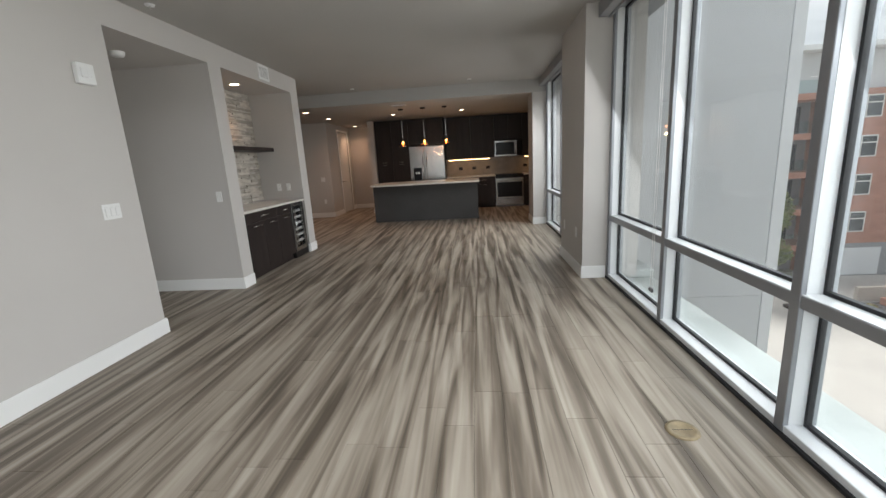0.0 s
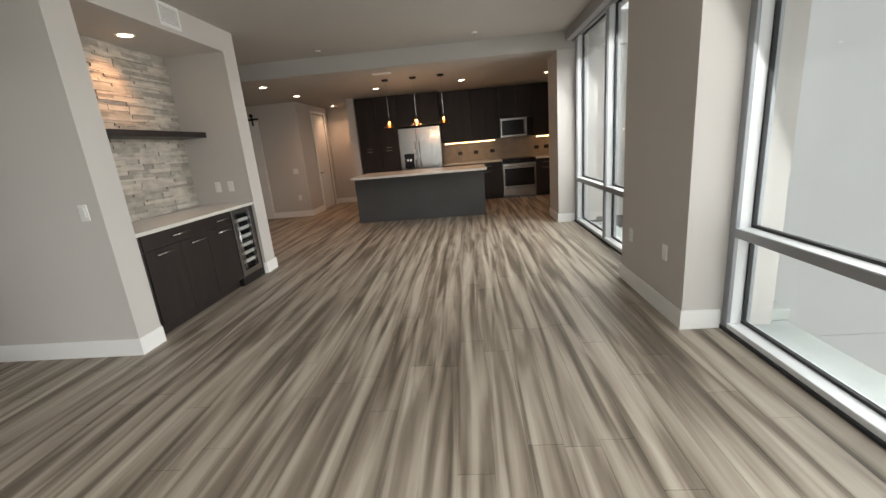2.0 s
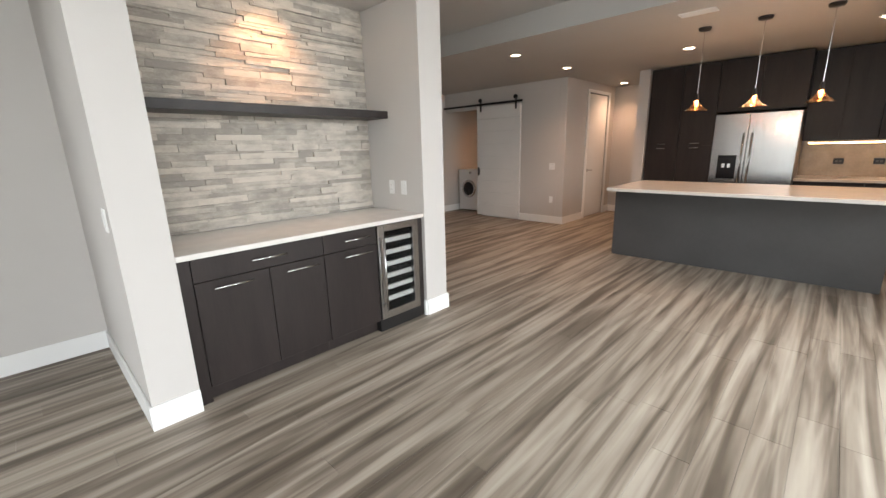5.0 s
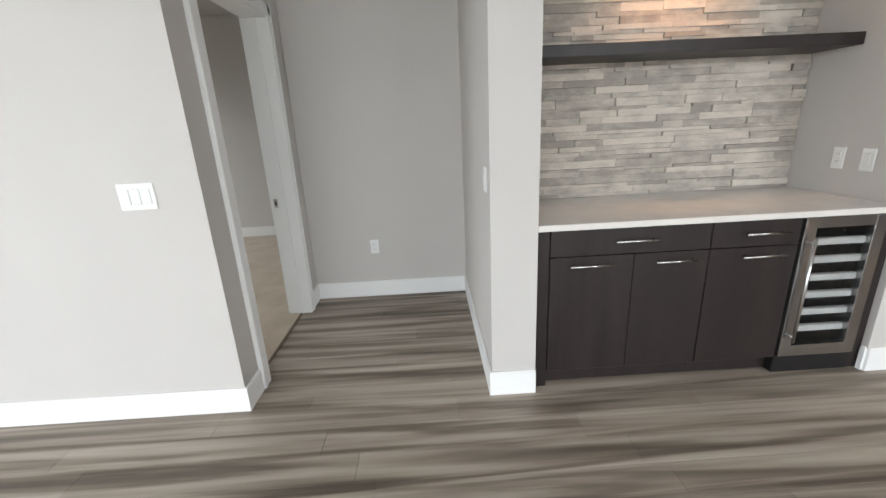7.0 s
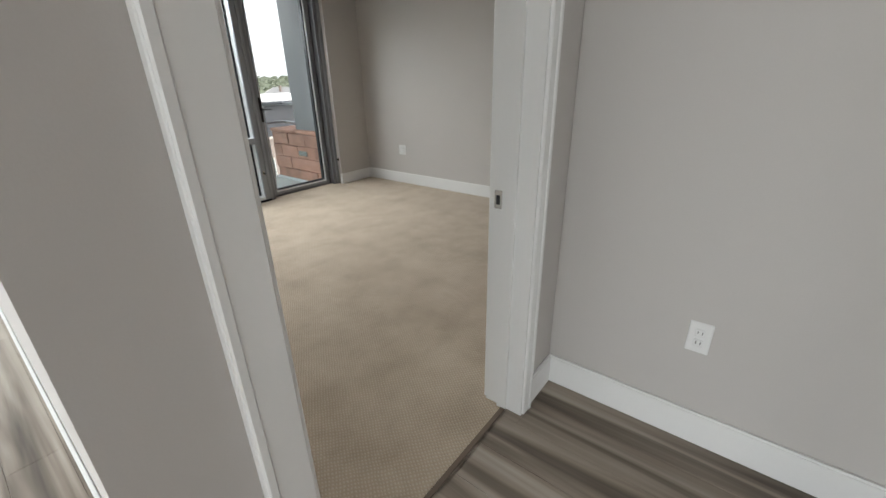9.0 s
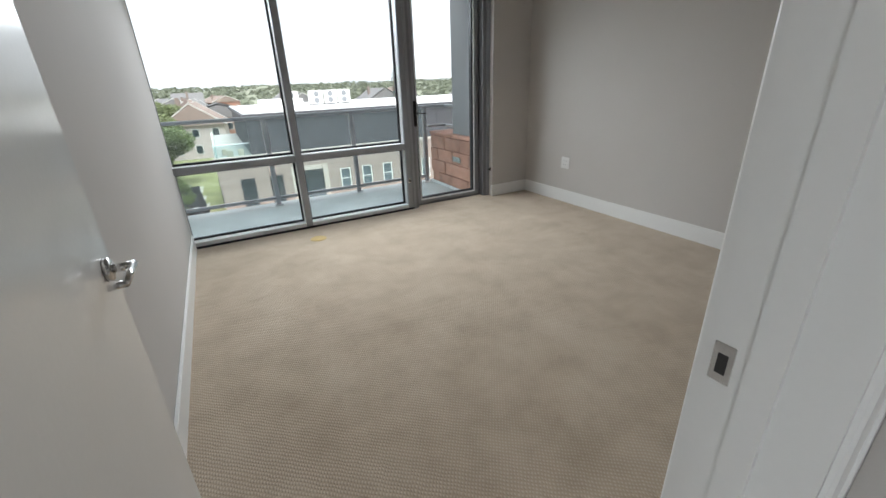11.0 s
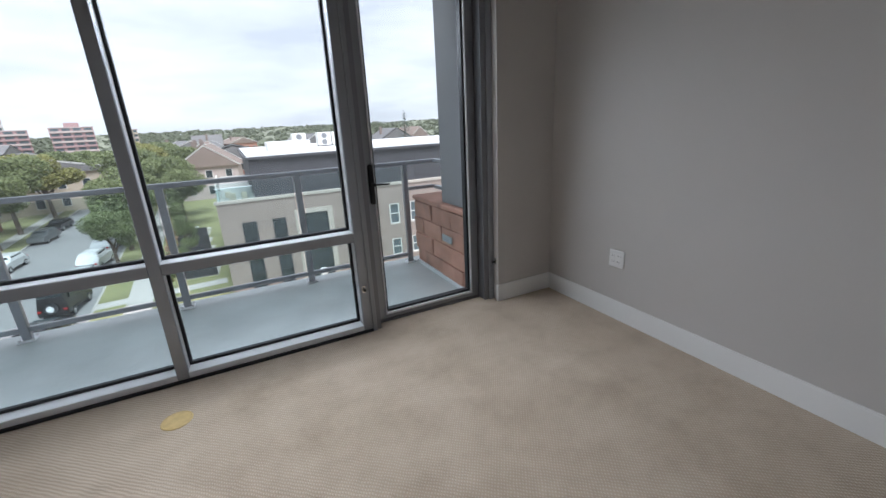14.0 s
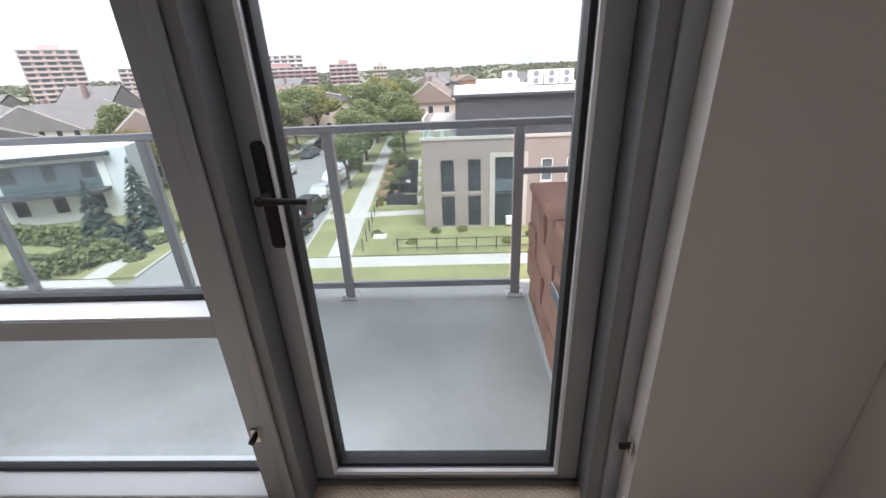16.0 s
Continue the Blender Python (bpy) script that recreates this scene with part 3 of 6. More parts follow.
def plate(x, y, z, facing, gangs=1, kind="switch", label=""):
    """A wall plate; facing: '+x', '-x', '+y' or '-y'."""
    turn = {"-y": 0, "+x": 90, "+y": 180, "-x": 270}[facing]
    w = 0.046 * gangs + 0.026
    p = thing("light_switch" if kind == "switch" else "outlet", x, y, z, turn, label, "switch" if kind == "switch" else "outlet")
    part("plate", box(-w / 2, w / 2, -0.007, 0.0, -0.06, 0.06, 0.003), PLATE, p)
    for i in range(gangs):
        cx = (i - (gangs - 1) / 2) * 0.046
        if kind == "switch":
            part("rocker", box(cx - 0.016, cx + 0.016, -0.011, -0.007, -0.034, 0.034, 0.002), PLATE, p)
            part("rocker_gap", box(cx - 0.0175, cx + 0.0175, -0.0078, -0.007, -0.0355, 0.0355), SEAM, p)
        else:
            for dz in (-0.02, 0.02):
                s = part("socket", box(cx - 0.015, cx + 0.015, -0.010, -0.007, dz - 0.0145, dz + 0.0145, 0.003), PLATE, p)
                part("slots", add_box(box(cx - 0.008, cx - 0.0055, -0.0104, -0.0100, dz - 0.004, dz + 0.006), cx + 0.0055, cx + 0.008, -0.0104, -0.0100, dz - 0.004, dz + 0.006), SLOT, s)
    return p


plate(-2.90, 3.115, 1.156, "+x", 3, "switch", "white three-gang rocker switch on the grey wall")
plate(-3.03, 4.70, 1.135, "-y", 1, "switch", "white single switch on the bar's side wall")
plate(-3.30, 6.75, 1.12, "-y", 1, "outlet", "white outlet over the bar counter")
plate(-3.14, 6.75, 1.12, "-y", 1, "switch", "white switch over the bar counter")
plate(-4.36, 3.93, 0.445, "+x", 1, "outlet", "white outlet low on the passage wall")
plate(-6.80, 0.228, 0.435, "+x", 2, "outlet", "white double outlet low on the bedroom wall")
plate(1.15, 5.60, 0.47, "-x", 1, "outlet", "white outlet low on the pier")
plate(1.15, 4.965, 0.48, "-x", 1, "switch", "white blank plate low on the pier")
plate(-4.30, 11.40, 1.07, "-y", 2, "switch", "white switch on the hall wall")
plate(-4.30, 11.40, 0.45, "-y", 1, "outlet", "white outlet low on the hall wall")
for px in (-0.45, -0.05, 0.36, 1.46, 1.70):
    o = thing("backsplash_outlet", px, 12.536, 1.13, 0, "dark outlet on the kitchen backsplash", "outlet", "backsplash outlets")
    part("plate", box(-0.055, 0.055, -0.008, 0, -0.04, 0.04, 0.003), BLACK, o)
    part("socket", add_box(box(-0.034, -0.006, -0.011, -0.008, -0.015, 0.015, 0.003), 0.006, 0.034, -0.011, -0.008, -0.015, 0.015, 0.003), SLOT, o)

a = thing("alarm_box", -2.90, 3.13, 2.18, 90, "white alarm strobe box high on the wall", "alarm")
part("housing", box(-0.07, 0.07, -0.045, 0, -0.075, 0.075, 0.006), PLATE, a)
part("lens", add_box(box(-0.055, 0.0, -0.055, -0.045, -0.03, 0.04, 0.006), 0.03, 0.036, -0.048, -0.045, -0.02, -0.014), PLATE, a)

a = thing("wall_vent", -2.90, 5.94, 2.735, 90, "white metal air vent grille on the header", "vent")
bm = box(-0.14, 0.14, -0.012, 0, -0.10, -0.075)
for q in ((-0.14, 0.14, 0.075, 0.10), (-0.14, -0.115, -0.075, 0.075), (0.115, 0.14, -0.075, 0.075)):
    add_box(bm, q[0], q[1], -0.012, 0, q[2], q[3])
part("frame", bm, PLATE, a)
part("backing", box(-0.115, 0.115, -0.003, -0.001, -0.075, 0.075), plain("grey_duct", (0.3, 0.3, 0.3), 0.7), a)
for i in range(9):
    z = -0.068 + i * 0.017
    part("slat", box(-0.114, 0.114, -0.010, -0.004, z - 0.004, z + 0.004), PLATE, a)


a = thing("ceiling_vent", -1.58, 9.06, LOW, 0, "white slotted air vent in the kitchen ceiling", "vent")
bm = box(-0.15, 0.15, -0.07, -0.055, -0.008, 0)
for q in ((-0.15, 0.15, 0.055, 0.07), (-0.15, -0.135, -0.055, 0.055), (0.135, 0.15, -0.055, 0.055)):
    add_box(bm, q[0], q[1], q[2], q[3], -0.008, 0)
part("frame", bm, PLATE, a)
part("backing", box(-0.135, 0.135, -0.055, 0.055, -0.002, -0.0005), SLOT, a)
for i in range(5):
    part("slat", box(-0.134, 0.134, -0.048 + i * 0.022, -0.038 + i * 0.022, -0.006, -0.002), PLATE, a)


def disc_thing(name, x, y, z, profile, material, label, category, sides=24):
    ob = part(name, spun(profile, sides), material, None, "", True)
    ob.location = (x, y, z)
    return tagged(ob, label, category)


disc_thing("smoke_detector", -3.40, 4.08, LOW, [(0.0, -0.045), (0.05, -0.043), (0.062, -0.025), (0.065, 0.0)], PLATE, "round white smoke detector on the passage ceiling", "smoke detector")
for sx, sy, sz in ((-2.72, 3.74, H), (-2.3, 8.2, H), (-0.06, 8.1, H)):
    s = disc_thing("sprinkler", sx, sy, sz, [(0.0, -0.012), (0.035, -0.011), (0.04, 0.0)], PLATE, "white round sprinkler cover on the ceiling", "sprinkler")
    part("nozzle", cyl((0, 0, -0.012), (0, 0, -0.035), 0.008, 0.012, 10), CHROME, s)
fd = disc_thing("floor_outlet", 0.976, 2.008, 0.0, [(0.0, 0.005), (0.055, 0.005), (0.058, 0.0065), (0.076, 0.006), (0.08, 0.0)], BRASS, "round worn brass floor outlet cover", "floor outlet", 32)
part("seam", box(-0.05, 0.05, -0.0015, 0.0015, 0.005, 0.0058), SLOT, fd)
yd = disc_thing("carpet_disc", -4.135, -0.13, 0.004, [(0.0, 0.004), (0.062, 0.004), (0.07, 0.0)], YELLOW, "round yellow floor outlet cover in the carpet", "floor outlet", 28)
part("rim", spun([(0.064, 0.004), (0.066, 0.0055), (0.071, 0.003), (0.072, 0.0)], 28), YELLOW, yd)


def shade_cassette(x0, x1, y0, y1, z0, label):
    s = tagged(part("roller_shade", box(x0, x1, y0, y1, z0, H - 0.003, 0.006), SHADE), label, "roller shade")
    if x1 - x0 > y1 - y0:
        part("bottom_bar", cyl((x0 + 0.02, (y0 + y1) / 2 - 0.03, z0 - 0.006), (x1 - 0.02, (y0 + y1) / 2 - 0.03, z0 - 0.006), 0.009, sides=8), ALU_DARK, s)
    else:
        part("bottom_bar", cyl(((x0 + x1) / 2 + 0.03, y0 + 0.02, z0 - 0.006), ((x0 + x1) / 2 + 0.03, y1 - 0.02, z0 - 0.006), 0.009, sides=8), ALU_DARK, s)


shade_cassette(1.27, 1.405, -0.6, 4.675, 2.70, "grey rolled-up window shade along the living room window head")
shade_cassette(1.27, 1.405, 5.84, 8.59, 2.70, "grey rolled-up window shade beside the kitchen")
shade_cassette(-6.25, -3.85, -0.48, -0.37, 2.735, "grey rolled-up window shade over the bedroom window")
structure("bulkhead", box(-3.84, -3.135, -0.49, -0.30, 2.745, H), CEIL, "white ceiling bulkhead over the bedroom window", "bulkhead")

for wx, wy, turn in ((-6.283, -0.452, 90), (-5.245, -0.4955, 180)):
    k = thing("door_stop_catch", wx, wy, 0.325, turn, "small metal catch on the door jamb", "catch")
    part("base", box(-0.012, 0.012, -0.006, 0, -0.025, 0.025, 0.002), CHROME, k)
    part("knob", cyl((0, -0.006, 0), (0, -0.03, 0), 0.009), BLACKIRON, k)

# blind cord of the first window
c = tagged(part("blind_cord", add_cyl(cyl((1.40, 3.44, 0.25), (1.40, 3.44, 2.7), 0.0022, sides=6), (1.40, 3.475, 0.25), (1.40, 3.475, 2.7), 0.0022, sides=6), PLATE), "white looped blind cord beside the window mullion", "cord")
part("cord_tensioner", box(1.39, 1.41, 3.43, 3.485, 0.235, 0.27, 0.004), ALU_DARK, c)

# ---- downlights ----


def downlight(x, y, z, watts, aim=None, cone=130, colour=(1.0, 0.50, 0.24)):
    d = thing("downlight", x, y, z, 0, "round recessed ceiling downlight, lit warm white", "ceiling light", "recessed downlights")
    part("ring", spun([(0.058, -0.002), (0.062, -0.006), (0.078, -0.005), (0.08, 0.0)], 24), PLATE, d, "white trim ring")
    part("lens", spun([(0.0, -0.0015), (0.058, -0.0015)], 24), CAN, d, "glowing lens")
    lamp("downlight_lamp", "SPOT", watts, colour, look((x, y, z - 0.02), aim or (x, y, 0)), cone=cone)


downlight(-3.30, 5.87, LOW, 20, (-3.66, 5.87, 1.75), 88)
for cx, cy in ((-3.70, 9.25), (-3.68, 10.62), (-3.70, 13.0), (-2.03, 10.65), (-0.29, 10.65), (1.42, 10.75)):
    downlight(cx, cy, LOW, 23, None, 130, (1.0, 0.60, 0.38))

# ---- the bar ----


def bar_handle(bm, y0, y1, z, x):
    add_cyl(bm, (x + 0.03, y0, z), (x + 0.03, y1, z), 0.006, sides=10)
    for y in (y0 + 0.025, y1 - 0.025):
        add_cyl(bm, (x, y, z), (x + 0.03, y, z), 0.005, sides=8)
    return bm


def bar_cabinet(y0, y1, drawer_handle, doors, label):
    """Front at x = -2.93; doors: (y0, y1, handle y0, handle y1)."""
    c = tagged(new("bar_cabinet"), label, "cabinet")
    c.location = (0, 0, 0)
    part("body", box(-3.57, -2.953, y0, y1, 0.095, 0.882), ESPRESSO, c)
    part("toe_kick", box(-3.5, -2.985, y0, y1, 0.0, 0.094), ESPRESSO, c)
    d = part("drawer_front", box(-2.951, -2.93, y0 + 0.002, y1 - 0.002, 0.745, 0.878, 0.0015), ESPRESSO, c)
    part("handle", bar_handle(bmesh.new(), *drawer_handle, 0.815, -2.93), CHROME, d, "slim brushed nickel bar handle", True)
    for a, b, h0, h1 in doors:
        d = part("door", box(-2.951, -2.93, a + 0.002, b - 0.002, 0.098, 0.740, 0.0015), ESPRESSO, c)
        part("handle", bar_handle(bmesh.new(), h0, h1, 0.697, -2.93), CHROME, d, "slim brushed nickel bar handle", True)


bar_cabinet(5.0, 5.808, (5.317, 5.537), ((5.0, 5.425, 5.095, 5.319), (5.425, 5.808, 5.527, 5.749)), "dark espresso wood base cabinet with drawer and two doors")
bar_cabinet(5.81, 6.262, (5.965, 6.186), ((5.81, 6.262, 5.964, 6.192),), "dark espresso wood base cabinet with drawer and single door")
tagged(part("filler_panel", box(-3.57, -2.94, 4.932, 4.998, 0.0, 0.882), ESPRESSO), "dark espresso filler panel beside the bar wall", "panel")
tagged(part("filler_panel", box(-3.57, -2.935, 6.69, 6.748, 0.0, 0.882), ESPRESSO), "dark espresso filler panel beside the wine cooler", "panel")
tagged(part("bar_countertop", box(-3.60, -2.905, 4.932, 6.748, 0.884, 0.916, 0.003), QUARTZ), "white quartz bar countertop", "countertop")
sh = tagged(part("floating_shelf", box(-3.615, -3.305, 4.933, 6.747, 1.705, 1.765, 0.002), ESPRESSO), "long dark espresso floating wood shelf on the stone wall", "shelf")


def wine_cooler():
    w = tagged(new("wine_cooler"), "stainless steel under-counter wine cooler with glass door and wooden racks", "wine cooler")
    y0, y1, z0, z1 = 6.268, 6.685, 0.105, 0.880
    bm = box(-3.5, -2.96, y0, y0 + 0.02, z0, z1)
    add_box(bm, -3.5, -2.96, y1 - 0.02, y1, z0, z1)
    add_box(bm, -3.5, -2.96, y0 + 0.02, y1 - 0.02, z0, z0 + 0.02)
    add_box(bm, -3.5, -2.96, y0 + 0.02, y1 - 0.02, z1 - 0.02, z1)
    add_box(bm, -3.5, -3.48, y0 + 0.02, y1 - 0.02, z0 + 0.02, z1 - 0.02)
    part("cabinet_shell", bm, BLACK, w)
    part("toe_grille", box(-3.45, -2.93, y0 - 0.01, y1, 0.0, 0.098), BLACKIRON, w, "black toe grille")
    bm = box(-2.958, -2.915, y0, y0 + 0.06, z0, z1, 0.002)
    add_box(bm, -2.958, -2.915, y1 - 0.06, y1, z0, z1, 0.002)
    add_box(bm, -2.958, -2.915, y0 + 0.06, y1 - 0.06, z0, z0 + 0.065, 0.002)
    add_box(bm, -2.958, -2.915, y0 + 0.06, y1 - 0.06, z1 - 0.055, z1, 0.002)
    d = part("door_frame", bm, STEEL, w)
    part("door_glass", box(-2.942, -2.936, y0 + 0.06, y1 - 0.06, z0 + 0.065, z1 - 0.055), glassy("smoked_glass", (0.86, 0.88, 0.9)), d)
    part("handle", add_cyl(add_cyl(cyl((-2.885, y0 + 0.035, z0 + 0.10), (-2.885, y0 + 0.035, z1 - 0.10), 0.008, sides=10), (-2.915, y0 + 0.035, z0 + 0.13), (-2.885, y0 + 0.035, z0 + 0.13), 0.006, sides=8), (-2.915, y0 + 0.035, z1 - 0.13), (-2.885, y0 + 0.035, z1 - 0.13), 0.006, sides=8), CHROME, d, "vertical steel bar handle", True)
    wood = plain("pale_beech_rack", (0.74, 0.69, 0.62), 0.5, vary=0.10, scale=10, grain=60)
    for i in range(6):
        z = z0 + 0.13 + i * 0.098
        r = part("rack", box(-2.972, -2.946, y0 + 0.055, y1 - 0.055, z, z + 0.034, 0.003), wood, w, "pale wooden rack front")
        for k in range(5):
            yy = y0 + 0.06 + k * 0.075
            part("rack_wire", cyl((-3.46, yy, z + 0.01), (-2.973, yy, z + 0.01), 0.004, sides=6), CHROME, r)


wine_cooler()


def stone_wall():
    w = tagged(part("stone_wall", box(-3.644, -3.622, 4.932, 6.748, 0.917, LOW), plain("stone_mortar_bed", (0.20, 0.18, 0.16), 0.95), None), "stacked pale ledger stone cladding behind the bar", "stone wall", kind="structure")
    rng = random.Random(11)
    bases = []
    for k in range(7):
        bm = bmesh.new()
        n = 3
        grid = []
        for side in (0, 1):
            grid.append([[bm.verts.new((-0.5 + side + (rng.uniform(-0.22, 0.05) if side else 0), -0.5 + j / n, -0.5 + i)) for j in range(n + 1)] for i in range(2)])
        back, front = grid
        for j in range(n):
            bm.faces.new((front[0][j], front[0][j + 1], front[1][j + 1], front[1][j]))
            bm.faces.new((front[1][j], front[1][j + 1], back[1][j + 1], back[1][j]))
            bm.faces.new((back[0][j], back[0][j + 1], front[0][j + 1], front[0][j]))
        bm.faces.new((back[0][0], front[0][0], front[1][0], back[1][0]))
        bm.faces.new((front[0][n], back[0][n], back[1][n], front[1][n]))
        bases.append(mesh_of("stone", bm, STONE))
    z = 0.918
    while z < LOW - 0.01:
        h = rng.choice((0.018, 0.022, 0.028, 0.032, 0.04, 0.048))
        h = min(h, LOW - z)
        y = 4.933
        while y < 6.745:
            long = rng.uniform(0.10, 0.48)
            if 6.747 - (y + long) < 0.07:
                long = 6.747 - y
            ob = new("stone", bases[rng.randrange(7)])
            deep = rng.uniform(0.014, 0.036)
            ob.location = (-3.622 + deep / 2, y + long / 2, z + h / 2)
            ob.scale = (deep, long - 0.0008, h - 0.0012)
            ob.rotation_euler = (rng.uniform(-0.006, 0.006), 0, 0)
            ob.parent = w
            y += long
        z += h


stone_wall()

# ---- kitchen ----


def front_handle(bm, x0, x1, z, y, upright=False, z1=None):
    if upright:
        add_cyl(bm, (x0, y - 0.035, z), (x0, y - 0.035, z1), 0.011, sides=10)
        for zz in (z + 0.05, z1 - 0.05):
            add_cyl(bm, (x0, y, zz), (x0, y - 0.035, zz), 0.008, sides=8)
    else:
        add_cyl(bm, (x0, y - 0.03, z), (x1, y - 0.03, z), 0.006, sides=10)
        for xx in (x0 + 0.02, x1 - 0.02):
            add_cyl(bm, (xx, y, z), (xx, y - 0.03, z), 0.005, sides=8)
    return bm


def cabinet(name, x0, x1, y0, y1, z0, z1, fronts, label, kick=0.0, group=""):
    """fronts: (x0, x1, z0, z1, handle z or None, handle length)."""
    c = tagged(new(name), label, "cabinet", group)
    c.location = (0, 0, 0)
    part("body", box(x0, x1, y0 + 0.022, y1, z0 + kick, z1), ESPRESSO, c)
    if kick:
        part("toe_kick", box(x0, x1, y0 + 0.07, y1, z0, z0 + kick - 0.001), ESPRESSO, c)
    for a, b, u, v, hz, hl in fronts:
        d = part("door", box(a + 0.002, b - 0.002, y0, y0 + 0.02, u + 0.002, v - 0.002, 0.0015), ESPRESSO, c)
        if hz is not None:
            m = (a + b) / 2
            part("handle", front_handle(bmesh.new(), m - hl / 2, m + hl / 2, hz, y0), CHROME, d, "slim nickel bar handle", True)
    return c


for x0, x1 in ((-2.84, -2.362), (-2.36, -1.882)):
    cabinet("pantry_cabinet", x0, x1, 11.90, 12.54, 0, 2.585, ((x0, x1, 0.1, 1.39, 1.355, 0.13), (x0, x1, 1.39, 2.585, 1.425, 0.13)), "tall dark espresso pantry cabinet", 0.1, "pantry cabinets")
cabinet("over_fridge_cabinet", -1.88, -0.872, 11.90, 12.54, 1.86, 2.585, ((-1.88, -1.376, 1.86, 2.585, None, 0), (-1.376, -0.872, 1.86, 2.585, None, 0)), "dark espresso cabinet over the refrigerator")
cabinet("base_cabinet", -0.868, -0.164, 11.92, 12.54, 0, 0.88, ((-0.868, -0.164, 0.1, 0.70, 0.66, 0.16), (-0.868, -0.164, 0.70, 0.88, 0.79, 0.16)), "dark espresso kitchen base cabinet", 0.1, "kitchen base cabinets")
cabinet("base_cabinet", -0.160, 0.540, 11.92, 12.54, 0, 0.88, ((-0.160, 0.540, 0.1, 0.70, 0.66, 0.2), (-0.160, 0.540, 0.70, 0.88, 0.79, 0.2)), "dark espresso kitchen base cabinet", 0.1, "kitchen base cabinets")
cabinet("base_cabinet", 1.342, 2.34, 11.92, 12.54, 0, 0.88, ((1.342, 1.84, 0.1, 0.70, 0.66, 0.2), (1.342, 1.84, 0.70, 0.88, 0.79, 0.2), (1.84, 2.34, 0.1, 0.88, 0.8, 0.2)), "dark espresso kitchen base cabinet", 0.1, "kitchen base cabinets")
cabinet("wall_cabinet", -0.868, -0.13, 12.18, 12.54, 1.42, 2.585, ((-0.868, -0.5, 1.42, 2.585, None, 0), (-0.5, -0.13, 1.42, 2.585, None, 0)), "dark espresso kitchen wall cabinet", 0, "kitchen wall cabinets")
cabinet("wall_cabinet", -0.126, 0.548, 12.18, 12.54, 1.42, 2.585, ((-0.126, 0.21, 1.42, 2.585, None, 0), (0.21, 0.548, 1.42, 2.585, None, 0)), "dark espresso kitchen wall cabinet", 0, "kitchen wall cabinets")
cabinet("over_microwave_cabinet", 0.552, 1.338, 12.18, 12.54, 1.87, 2.585, ((0.552, 0.945, 1.87, 2.585, None, 0), (0.945, 1.338, 1.87, 2.585, None, 0)), "dark espresso cabinet over the microwave")
cabinet("wall_cabinet", 1.342, 2.34, 12.18, 12.54, 1.42, 2.585, ((1.342, 1.84, 1.42, 2.585, None, 0), (1.84, 2.34, 1.42, 2.585, None, 0)), "dark espresso kitchen wall cabinet", 0, "kitchen wall cabinets")
tagged(part("kitchen_countertop", box(-0.868, 0.548, 11.89, 12.538, 0.882, 0.918, 0.003), QUARTZ), "white quartz counter beside the range", "countertop")
tagged(part("kitchen_countertop", box(1.336, 2.345, 11.89, 12.538, 0.882, 0.918, 0.003), QUARTZ), "white quartz counter on the far side of the range", "countertop")
structure("backsplash", box(-0.87, 2.348, 12.538, 12.548, 0.92, 1.42), TILE, "tan tiled kitchen backsplash", "backsplash")
for x0, x1 in ((-0.80, 0.42), (1.40, 2.25)):
    s = tagged(part("under_cabinet_light", box(x0, x1, 12.20, 12.23, 1.392, 1.418, 0.002), plain("strip_housing", (0.5, 0.5, 0.5), 0.5)), "warm glowing light strip under the wall cabinets", "light strip")
    part("diffuser", box(x0 + 0.01, x1 - 0.01, 12.197, 12.228, 1.378, 1.3915), STRIP, s, "glowing diffuser")


def fridge():
    f = thing("refrigerator", -1.372, 12.54, 0, 0, "stainless steel side-by-side refrigerator with black dispenser", "refrigerator")
    part("body", box(-0.495, 0.495, -0.66, -0.02, 0.02, 1.815), ALU_DARK, f)
    part("toe_grille", box(-0.49, 0.49, -0.69, -0.661, 0.01, 0.08), BLACK, f)
    for x0, x1, hx in ((-0.495, -0.075, -0.12), (-0.07, 0.495, -0.02)):
        d = part("door", box(x0, x1, -0.72, -0.662, 0.085, 1.825, 0.006), STEEL, f)
        part("handle", front_handle(bmesh.new(), hx, hx, 0.75, -0.72, True, 1.55), CHROME, d, "vertical steel bar handle", True)
    w = part("dispenser", box(-0.40, -0.17, -0.728, -0.721, 0.90, 1.24, 0.004), BLACK, f, "black ice and water dispenser")
    part("dispenser_spout", add_box(box(-0.34, -0.30, -0.745, -0.729, 1.06, 1.12), -0.27, -0.23, -0.745, -0.729, 1.06, 1.12), CHROME, w)


fridge()


